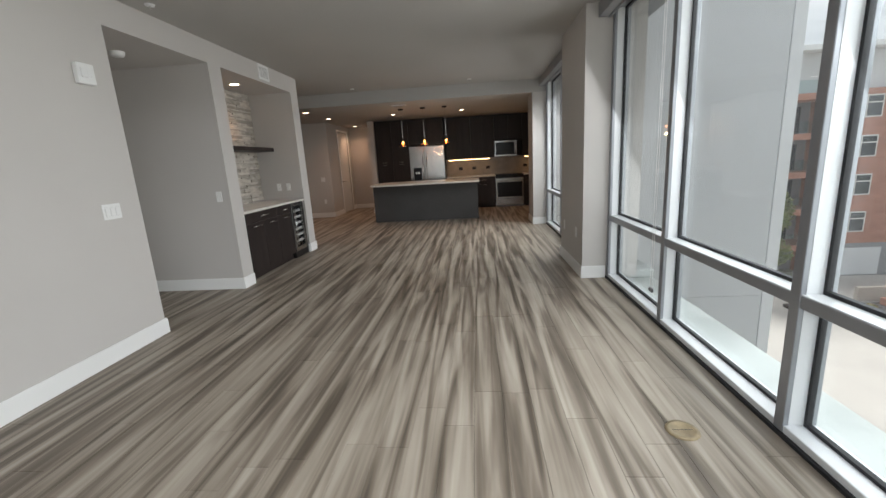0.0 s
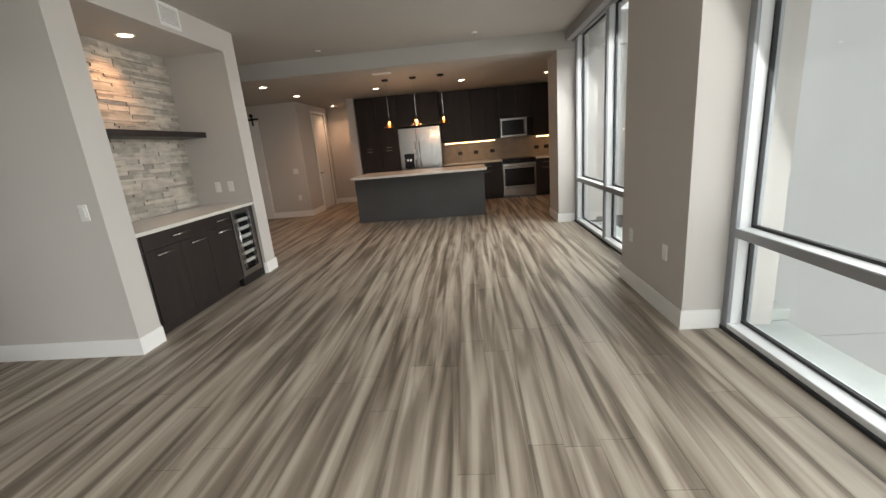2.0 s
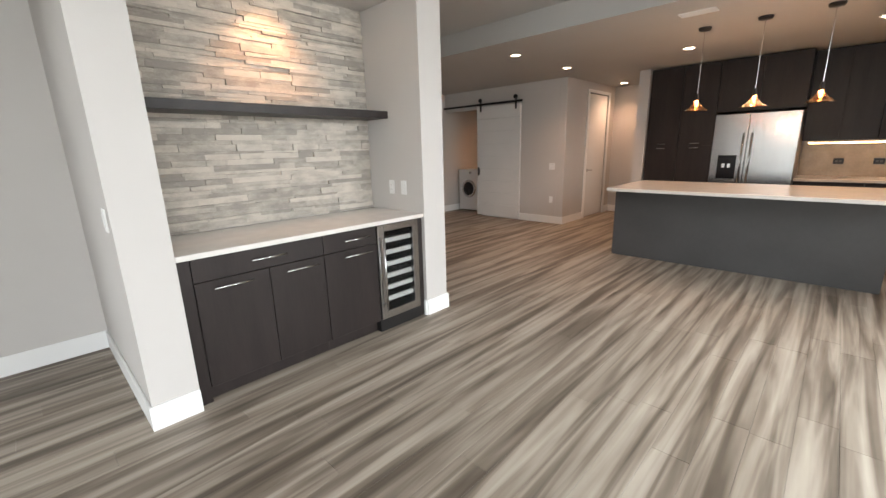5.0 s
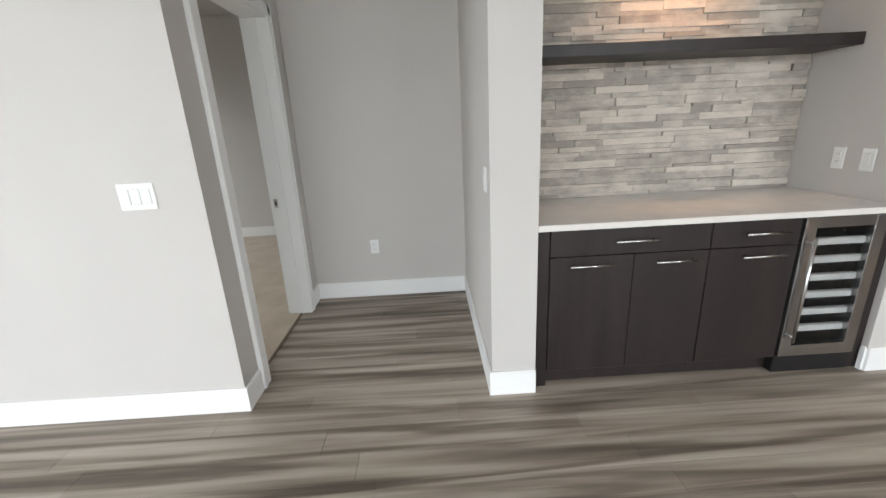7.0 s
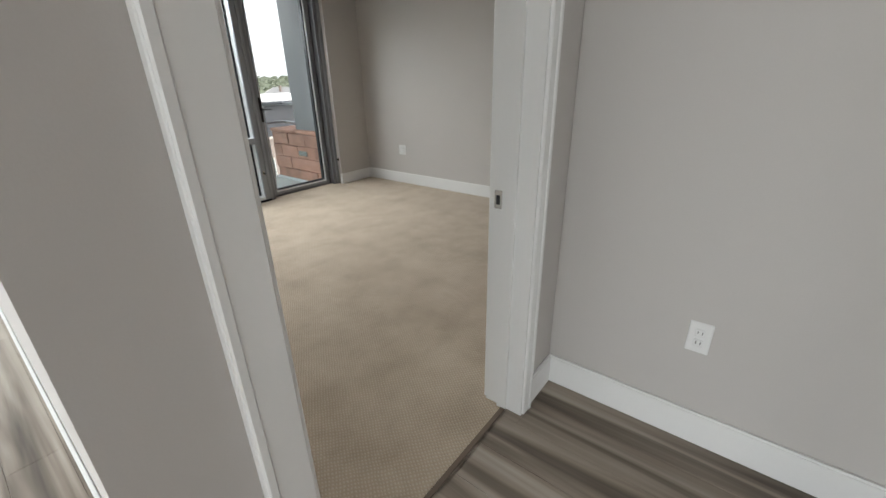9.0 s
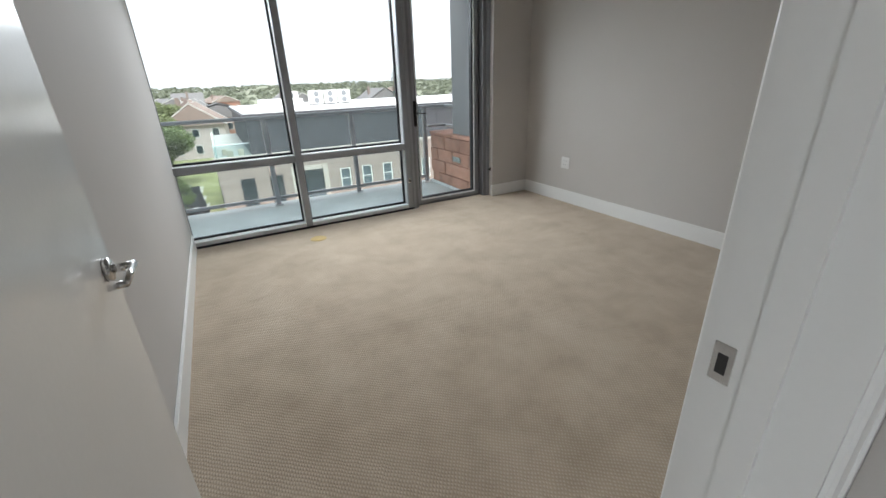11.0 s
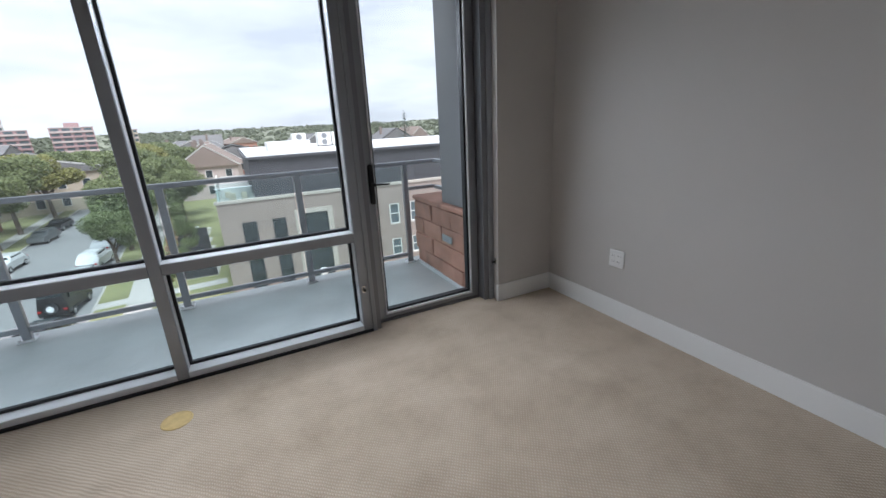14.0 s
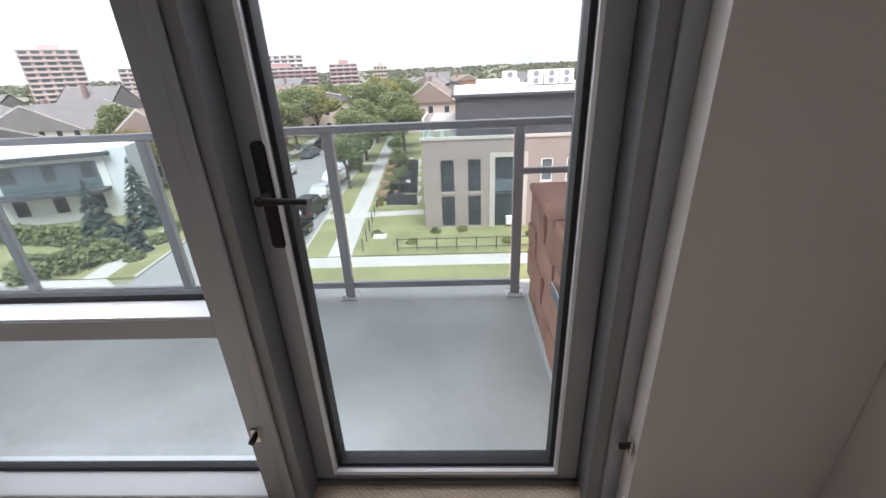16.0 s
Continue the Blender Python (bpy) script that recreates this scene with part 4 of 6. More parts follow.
def range_cooker():
    r = thing("range", 0.941, 12.53, 0, 0, "stainless steel slide-in range with black glass top and oven window", "range")
    part("body", box(-0.39, 0.39, -0.61, -0.01, 0.0, 0.90), ALU_DARK, r)
    part("cooktop", box(-0.392, 0.392, -0.65, -0.01, 0.902, 0.925, 0.003), BLACK, r, "black glass cooktop")
    p = part("control_panel", box(-0.39, 0.39, -0.655, -0.612, 0.82, 0.90, 0.004), BLACK, r)
    for i in range(5):
        x = -0.3 + i * 0.15
        part("knob", cyl((x, -0.655, 0.87), (x, -0.685, 0.87), 0.02, 0.017), BLACK, p)
    d = part("oven_door", box(-0.388, 0.388, -0.65, -0.612, 0.24, 0.815, 0.004), STEEL, r)
    part("window", box(-0.352, 0.352, -0.654, -0.6505, 0.285, 0.70, 0.001), BLACK, d, "black oven window")
    part("handle", add_cyl(add_cyl(cyl((-0.34, -0.70, 0.735), (0.34, -0.70, 0.735), 0.013), (-0.3, -0.65, 0.735), (-0.3, -0.70, 0.735), 0.009), (0.3, -0.65, 0.735), (0.3, -0.70, 0.735), 0.009), CHROME, d, "steel bar handle", True)
    part("drawer", box(-0.388, 0.388, -0.645, -0.612, 0.05, 0.232, 0.004), STEEL, r)


range_cooker()


def microwave():
    m = thing("microwave", 0.945, 12.53, 1.425, 0, "stainless steel over-range microwave with black window", "microwave")
    part("body", box(-0.385, 0.385, -0.40, -0.01, 0.0, 0.43, 0.003), ALU_DARK, m)
    d = part("door", box(-0.385, 0.235, -0.43, -0.402, 0.0, 0.43, 0.003), STEEL, m)
    part("window", box(-0.358, 0.162, -0.4335, -0.4305, 0.045, 0.385, 0.001), BLACK, d, "black window")
    part("handle", cyl((0.195, -0.465, 0.05), (0.195, -0.465, 0.38), 0.012), CHROME, d, "vertical steel handle", True)
    part("control_panel", box(0.238, 0.385, -0.43, -0.402, 0.0, 0.43, 0.003), BLACK, m)
    part("keypad", box(0.262, 0.362, -0.4325, -0.4305, 0.06, 0.37, 0.001), BLACK, m)


microwave()


def island():
    i = tagged(new("kitchen_island"), "charcoal panelled kitchen island", "kitchen island")
    i.location = (0, 0, 0)
    part("front_panel", box(-2.50, 0.02, 9.85, 9.872, 0.0, 0.878, 0.001), ISLE, i)
    part("end_panel", box(-2.50, -2.478, 9.874, 10.72, 0.0, 0.878, 0.001), ISLE, i)
    part("end_panel", box(-0.002, 0.02, 9.874, 10.72, 0.0, 0.878, 0.001), ISLE, i)
    part("body", box(-2.476, -0.004, 9.875, 10.70, 0.09, 0.877), ISLE, i)
    for k in range(4):
        x0 = -2.476 + k * 0.617
        d = part("door", box(x0 + 0.002, x0 + 0.615, 10.702, 10.722, 0.1, 0.87, 0.0015), ESPRESSO, i)
        part("handle", bm_back_handle(x0), CHROME, d, "slim nickel bar handle")
    tagged(part("island_countertop", box(-2.47, 0.065, 9.46, 10.78, 0.882, 0.92, 0.004), QUARTZ), "white quartz island countertop with overhang", "countertop")


def bm_back_handle(x0):
    return cyl((x0 + 0.2, 10.75, 0.8), (x0 + 0.42, 10.75, 0.8), 0.006, sides=8)


island()


def pendant(x, y):
    p = thing("pendant_lamp", x, y, LOW, 0, "amber glass pendant lamp with glowing filament bulb over the island", "pendant lamp", "island pendants")
    part("canopy", spun([(0.0, -0.03), (0.055, -0.028), (0.062, -0.01), (0.062, 0.0)]), BLACKIRON, p, "dark round canopy", True)
    part("cord", cyl((0, 0, -0.03), (0, 0, -0.66), 0.004, sides=8), CHROME, p)
    part("socket", cyl((0, 0, -0.65), (0, 0, -0.72), 0.015, 0.02), BLACKIRON, p)
    g = part("shade", spun([(0.022, -0.71), (0.030, -0.745), (0.065, -0.79), (0.115, -0.825), (0.113, -0.826), (0.062, -0.794), (0.026, -0.747)]), AMBER, p, "flared amber glass shade", True)
    g.visible_shadow = False
    part("bulb", spun([(0.0, -0.72), (0.011, -0.725), (0.016, -0.755), (0.014, -0.78), (0.0, -0.797)]), BULB, p, "glowing filament bulb", True)


for px in (-1.66, -1.155, -0.655):
    pendant(px, 9.72)
lamp("pendant_light", "POINT", 4, (1.0, 0.6, 0.32), pose(-1.155, 9.72, LOW - 0.90))

# ---- laundry ----


def washer():
    w = thing("washing_machine", -6.62, 12.1, 0, 0, "white front-loading washing machine with dark round door", "washing machine")
    part("body", box(-0.32, 0.32, -0.35, 0.35, 0.02, 0.96, 0.012), PLATE, w)
    bm = spun([(0.20, 0.0), (0.205, 0.02), (0.17, 0.035), (0.155, 0.03)], 28)
    d = part("door_ring", moved(bm, pose(-0.0, -0.35, 0.52, 90)), CHROME, w, "chrome door ring", True)
    part("door_glass", moved(spun([(0.0, 0.045), (0.10, 0.04), (0.155, 0.03)], 28), pose(0, -0.35, 0.52, 90)), BLACK, d, "dark domed glass", True)
    part("control_panel", box(-0.31, 0.31, -0.358, -0.351, 0.83, 0.945, 0.002), PLATE, w)
    part("dial", cyl((0.05, -0.358, 0.887), (0.05, -0.385, 0.887), 0.03), CHROME, w)


washer()
for z in (1.45, 1.85):
    tagged(part("laundry_shelf", box(-6.985, -5.5, 12.95, 13.45, z, z + 0.03, 0.002), TRIM), "white laundry room shelf on the back wall", "shelf")
downlight(-6.0, 12.4, LOW, 20)

# ---- balcony ----
structure("balcony_floor", box(-6.70, 1.0, -2.12, -0.66, -0.33, -0.09), CONCRETE, "pale grey-green coated balcony floor", "balcony floor")
structure("balcony_soffit", box(-8.0, 1.0, -1.72, -0.66, 2.70, 3.0), COLUMNGREY, "grey underside of the balcony above", "soffit")
structure("outer_wall_below", box(-9.0, 1.0, -0.66, -0.52, -10.5, -0.26), PANELGREY, "outer wall of the building below", "facade")
structure("outer_wall_west", box(-9.0, -6.96, -0.66, -0.52, -0.26, 3.0), COLUMNGREY, "outer wall beside the bedroom", "facade")
structure("column", box(-6.72, -6.30, -1.36, -0.67, 0.655, 2.70, 0.004), COLUMNGREY, "grey stucco column standing on the stone parapet", "column")


def parapet():
    p = tagged(new("parapet"), "red rough-faced sandstone block parapet at the balcony's end", "parapet", kind="structure")
    p.location = (0, 0, 0)
    part("core", box(-6.68, -6.30, -1.93, -0.67, -0.09, 0.60), plain("stone_mortar", (0.30, 0.22, 0.18), 0.95), p)
    rng = random.Random(3)
    z = -0.088
    row = 0
    while z < 0.56:
        h = 0.172
        y = -1.94 - (0.0 if row % 2 else 0.2)
        while y < -0.68:
            y1 = min(y + 0.40, -0.675)
            if max(y, -1.94) < y1 - 0.03:
                bm = box(-6.315, -6.262 + rng.uniform(-0.01, 0.008), max(y, -1.94) + 0.004, y1 - 0.004, z + 0.004, z + h - 0.003, 0.006)
                for v in bm.verts:
                    if v.co.x > -6.29:
                        v.co.x += rng.uniform(-0.008, 0.008)
                part("stone_block", bm, REDSTONE, p)
            y = y + 0.40
        part("end_block", box(-6.68, -6.32, -1.952, -1.93, z + 0.003, z + h - 0.003, 0.005), REDSTONE, p)
        z += h
        row += 1
    for y0, y1 in ((-1.96, -1.32), (-1.316, -0.675)):
        part("cap_stone", box(-6.70, -6.25, y0, y1, 0.605, 0.650, 0.008), REDSTONE, p)
    part("flashing", box(-6.262, -6.245, -1.93, -0.68, -0.088, -0.05), ALU_PALE, p)
    v = part("vent_cover", box(-6.258, -6.250, -1.30, -1.10, 0.30, 0.37, 0.002), CHROME, p, "steel louvred vent cover")
    for i in range(3):
        part("louvre", box(-6.2505, -6.246, -1.29, -1.11, 0.312 + i * 0.02, 0.322 + i * 0.02), ALU, v)


parapet()


def railing():
    r = tagged(new("balcony_railing"), "grey aluminium balcony railing with glass panels", "railing")
    r.location = (0, 0, 0)
    part("top_rail", box(-6.53, 0.95, -2.01, -1.955, 0.965, 1.005, 0.004), ALU, r)
    part("bottom_rail", box(-6.21, 0.95, -1.995, -1.965, -0.02, 0.02, 0.003), ALU, r)
    part("return_rail", box(-6.565, -6.51, -2.01, -1.42, 0.965, 1.005, 0.004), ALU, r)
    part("return_lower_rail", box(-6.56, -6.515, -1.98, -1.42, 0.69, 0.725, 0.003), ALU, r)
    part("return_post", box(-6.565, -6.51, -1.45, -1.40, 0.66, 1.0, 0.003), ALU_DARK, r)
    part("return_stub", box(-6.52, -6.20, -1.99, -1.96, 0.70, 0.735, 0.003), ALU, r)
    posts = [-6.185 + 1.073 * i for i in range(7)]
    for x in posts:
        p = part("post", box(x - 0.028, x + 0.028, -2.0, -1.955, -0.078, 0.965, 0.003), ALU, r)
        f = part("foot_plate", box(x - 0.055, x + 0.055, -2.03, -1.925, -0.09, -0.079, 0.002), ALU_PALE, p)
        bm = bmesh.new()
        for dx in (-0.04, 0.04):
            for y in (-2.015, -1.94):
                add_cyl(bm, (x + dx, y, -0.079), (x + dx, y, -0.06), 0.009, sides=6)
        part("bolts", bm, CHROME, f)
    for a, b in zip(posts, posts[1:]):
        g = part("glass_panel", box(a + 0.04, b - 0.04, -1.984, -1.976, 0.03, 0.955), RAILGLASS, r, "faintly green glass panel")
        g.visible_shadow = False


railing()

# outer ledge and panel wall beyond the living room window
structure("window_ledge", box(1.58, 2.02, -0.7, 5.56, -0.33, -0.09), CONCRETE, "pale concrete ledge outside the living room window", "ledge")
pw = tagged(new("panel_wall"), "pale grey metal panel wall outside the living room window", "facade", kind="structure")
for z0, z1 in ((-10.5, -3.6), (-3.595, -0.604), (-0.60, 3.4)):
    part("panel", box(1.76, 3.718, 5.57, 5.80, z0, z1, 0.002), PANELGREY, pw)
    part("corner_trim", box(3.724, 3.87, 5.566, 5.80, z0, z1, 0.002), ALU_PALE, pw)
part("panel_backing", box(1.76, 3.86, 5.80, 5.9, -10.5, 3.4), COLUMNGREY, pw)
part("ledge_block", box(1.60, 2.05, 4.90, 5.565, -0.09, 0.0, 0.01), CONCRETE, pw)
nw = tagged(new("panel_wall_north"), "pale grey metal panel wall outside the window beside the kitchen", "facade", kind="structure")
for z0, z1 in ((-10.5, -3.6), (-3.595, -0.604), (-0.60, 3.4)):
    for x0, x1 in ((2.51, 4.198), (4.204, 6.0)):
        part("panel", box(x0, x1, 8.86, 9.1, z0, z1, 0.002), PANELGREY, nw)
structure("window_ledge_north", box(1.58, 2.02, 5.91, 8.84, -0.33, -0.09), CONCRETE, "pale concrete ledge outside the window beside the kitchen", "ledge")
structure("outer_wall_east", box(1.58, 1.74, -0.7, 9.3, -10.5, -0.335), PANELGREY, "outer wall of the building below the window", "facade")
structure("slab_above", box(1.58, 2.02, -0.7, 5.56, 2.86, 3.4), COLUMNGREY, "slab edge over the living room window", "soffit")

# ---- the street below ----
G = -10.5
ASPHALT = plain("worn_asphalt", (0.24, 0.235, 0.235), 0.9, vary=0.12, scale=0.25, grain=12, bump=0.1)
PAVE = plain("pale_concrete_pavement", (0.42, 0.395, 0.37), 0.9, vary=0.10, scale=0.4, grain=10, bump=0.1)
GRASS = plain("lawn_grass", (0.205, 0.205, 0.095), 0.95, vary=0.30, scale=0.5, grain=9, bump=0.4)
EARTH = plain("far_ground", (0.20, 0.21, 0.15), 0.95, vary=0.35, scale=0.02, grain=0.3, bump=0.1)
BEIGE = plain("beige_brick_facade", (0.295, 0.236, 0.21), 0.85, vary=0.10, scale=0.4, grain=9, bump=0.15, stretch=(1, 1, 3))
BEIGE_TRIM = plain("pale_stone_trim", (0.45, 0.40, 0.355), 0.85, vary=0.08, scale=1)
DARKSIDING = plain("dark_grey_siding", (0.055, 0.055, 0.062), 0.7, vary=0.15, scale=0.5, grain=6)
ROOFWHITE = plain("white_roof_membrane", (0.72, 0.72, 0.71), 0.8, vary=0.08, scale=0.3)
WINDARK = plain("dark_window_glass", (0.035, 0.045, 0.05), 0.08, vary=0.2, bump=0.0)
WINBLUE = plain("grey_blue_window_glass", (0.10, 0.125, 0.14), 0.12, vary=0.2, bump=0.0)
REDBRICK = plain("red_brick_facade", (0.37, 0.19, 0.14), 0.85, vary=0.22, scale=0.8, grain=14, bump=0.15, stretch=(1, 1, 4))
ROOFGREY = plain("grey_shingle_roof", (0.16, 0.155, 0.155), 0.9, vary=0.2, scale=0.5, grain=6, bump=0.2)
ROOFBROWN = plain("brown_shingle_roof", (0.22, 0.17, 0.145), 0.9, vary=0.2, scale=0.5, grain=6, bump=0.2)
STUCCO = plain("white_stucco", (0.70, 0.69, 0.66), 0.85, vary=0.06, scale=0.5)
TAN = plain("tan_siding", (0.45, 0.38, 0.30), 0.85, vary=0.08, scale=0.5)
FENCE = plain("dark_fence_metal", (0.04, 0.04, 0.045), 0.6)
BARK = plain("tree_bark", (0.11, 0.085, 0.065), 0.95, vary=0.3, scale=4, grain=20, bump=0.3)
# Both brick tones are greyed so the colour carries distance haze.
PINK = plain("hazy_pink_brick", (0.50, 0.41, 0.39), 0.85, vary=0.12, scale=0.1, grain=1)
MAROON = plain("hazy_maroon_brick", (0.36, 0.235, 0.235), 0.85, vary=0.12, scale=0.1, grain=1)


def leaf_material(name, dark, light):
    m, nt, b = nodes_of(name)
    geo = nt.nodes.new("ShaderNodeNewGeometry")
    nz = node(nt, "ShaderNodeTexNoise", Scale=0.5, Detail=3.0)
    nt.links.new(geo.outputs["Position"], nz.inputs["Vector"])
    add = nt.nodes.new("ShaderNodeMath")
    add.operation = "MULTIPLY_ADD"
    add.inputs[1].default_value = 0.55
    nt.links.new(geo.outputs["Random Per Island"], add.inputs[0])
    nt.links.new(nz.outputs["Fac"], add.inputs[2])
    nt.links.new(ramp_of(nt, add.outputs[0], [(0.35, dark), (1.05, light)]), b.inputs["Base Color"])
    b.inputs["Roughness"].default_value = 0.75
    tl = nt.nodes.new("ShaderNodeBsdfTranslucent")
    nt.links.new(b.inputs["Base Color"].links[0].from_socket, tl.inputs["Color"])
    mx = nt.nodes.new("ShaderNodeMixShader")
    mx.inputs["Fac"].default_value = 0.45
    nt.links.new(b.outputs[0], mx.inputs[1])
    nt.links.new(tl.outputs[0], mx.inputs[2])
    nt.links.new(mx.outputs[0], nt.nodes["Material Output"].inputs["Surface"])
    return m


LEAF = leaf_material("green_leaves", (0.125, 0.155, 0.075), (0.25, 0.29, 0.13))
LEAF_YELLOW = leaf_material("yellow_green_leaves", (0.16, 0.175, 0.06), (0.36, 0.35, 0.13))
# Greyer greens put distance haze into the far leaves' colour.
LEAF_HAZY = leaf_material("hazy_distant_leaves", (0.11, 0.125, 0.085), (0.20, 0.22, 0.15))
LEAF_OLIVE = leaf_material("olive_leaves", (0.10, 0.09, 0.03), (0.30, 0.25, 0.08))
LEAF_BLUE = leaf_material("blue_spruce_needles", (0.025, 0.045, 0.04), (0.10, 0.14, 0.13))


def sheet(name, corners, z0, z1, material, label, category):
    bm = bmesh.new()
    low = [bm.verts.new((x, y, z0)) for x, y in corners]
    top = [bm.verts.new((x, y, z1)) for x, y in corners]
    n = len(corners)
    bm.faces.new(top)
    for i in range(n):
        bm.faces.new((low[i], low[(i + 1) % n], top[(i + 1) % n], top[i]))
    bmesh.ops.recalc_face_normals(bm, faces=bm.faces)
    return structure(name, bm, material, label, category)


def st(along, across):
    """Street coordinates to the plan: along the street away from here, across to its far side."""
    n = math.hypot(0.08, 1)
    return 3.1 + (0.08 * along + across) / n, -30 + (-along + 0.08 * across) / n


structure("ground", box(-2500, 2500, -2500, 2500, G - 1.0, G - 0.06), EARTH, "ground reaching to the horizon", "ground")
sheet("road_cross", [(-200, -21.3), (-200, -9.0), (200, -9.0), (200, -21.3)], G - 0.06, G, ASPHALT, "grey asphalt cross street", "road")
sheet("road_street", [st(-8.9, 2.9), st(-8.9, 13.2), st(260, 13.2), st(260, 2.9)], G - 0.06, G + 0.002, ASPHALT, "grey asphalt street with parked cars", "road")
K = G + 0.14
sheet("verge_corner", [(-90, -23.6), (-90, -21.45), st(-8.5, 2.7), st(-6.4, 2.7), (2.6, -23.6)], G - 0.06, K, GRASS, "grass verge along the kerb", "grass")
sheet("kerb_cross", [(-90, -21.44), (-90, -21.28), st(-8.72, 2.9), st(-8.55, 2.7)], G - 0.06, K + 0.005, PAVE, "concrete kerb", "kerb")
sheet("pavement_cross", [(-90, -25.3), (-90, -23.6), st(-6.3, 2.7), st(-4.7, 2.7)], G - 0.06, K + 0.004, PAVE, "pale concrete pavement", "pavement")
sheet("pavement_street", [st(-4.69, -0.85), st(-4.69, 0.85), st(260, 0.85), st(260, -0.85)], G - 0.06, K + 0.004, PAVE, "pale concrete pavement along the street", "pavement")
sheet("verge_street", [st(-4.69, 0.86), st(-4.69, 2.72), st(260, 2.72), st(260, 0.86)], G - 0.06, K, GRASS, "grass verge between pavement and street", "grass")
sheet("kerb_street", [st(-8.5, 2.73), st(-8.5, 2.9), st(260, 2.9), st(260, 2.73)], G - 0.06, K + 0.005, PAVE, "concrete kerb", "kerb")
sheet("lawn_front", [(-90, -30.5), (-90, -25.31), st(-4.68, -0.86), st(260, -0.86), (-30, -290), (-90, -290)], G - 0.06, K - 0.01, GRASS, "lawn in front of the beige building", "grass")
for along in (3.6, 27):
    sheet("garden_path", [st(along, -6.0), st(along, -0.86), st(along + 1.3, -0.86), st(along + 1.3, -6.0)], G - 0.06, K + 0.006, PAVE, "pale concrete garden path", "path")
    sheet("verge_path", [st(along, 0.85), st(along, 2.72), st(along + 1.3, 2.72), st(along + 1.3, 0.85)], G - 0.06, K + 0.006, PAVE, "pale concrete path across the verge", "path")
sheet("kerb_far", [st(-6, 13.2), st(-6, 13.37), st(260, 13.37), st(260, 13.2)], G - 0.06, K + 0.005, PAVE, "concrete kerb on the far side", "kerb")
sheet("pavement_far", [st(-6, 15.2), st(-6, 16.8), st(260, 16.8), st(260, 15.2)], G - 0.06, K + 0.004, PAVE, "pale pavement on the far side", "pavement")
sheet("verge_far", [st(-6, 13.38), st(-6, 15.19), st(260, 15.19), st(260, 13.38)], G - 0.06, K, GRASS, "grass verge on the far side", "grass")
sheet("lawn_far", [st(-6, 16.81), st(260, 16.81), st(260, 90), st(-6, 90)], G - 0.06, K - 0.01, GRASS, "lawns on the far side of the street", "grass")
sheet("pavement_corner", [st(-7.6, 13.38), (90, -25.4), (90, -22.6), (17.5, -22.6)], G - 0.06, K + 0.004, PAVE, "pale concrete pavement at the street corner", "pavement")


def window_part(parent, x0, x1, z0, z1, y, frame_mat, glass_mat, deep=0.10, bars=1):
    """A window in a facade that faces +y, set in by deep."""
    bm = bmesh.new()
    f = 0.07
    for q in ((x0, x1, z0, z0 + f), (x0, x1, z1 - f, z1), (x0, x0 + f, z0 + f, z1 - f), (x1 - f, x1, z0 + f, z1 - f)):
        add_box(bm, q[0], q[1], y - 0.04, y + 0.05, q[2], q[3])
    for k in range(bars):
        z = z0 + (z1 - z0) * (k + 1) / (bars + 1)
        add_box(bm, x0 + f, x1 - f, y - 0.04, y + 0.03, z - 0.03, z + 0.03)
    w = part("window", bm, frame_mat, parent)
    part("pane", box(x0 + f, x1 - f, y - 0.06, y - 0.041, z0 + f, z1 - f), glass_mat, w)
    part("sill", box(x0 - 0.05, x1 + 0.05, y - 0.03, y + 0.10, z0 - 0.10, z0 - 0.003), BEIGE_TRIM, w)
    return w


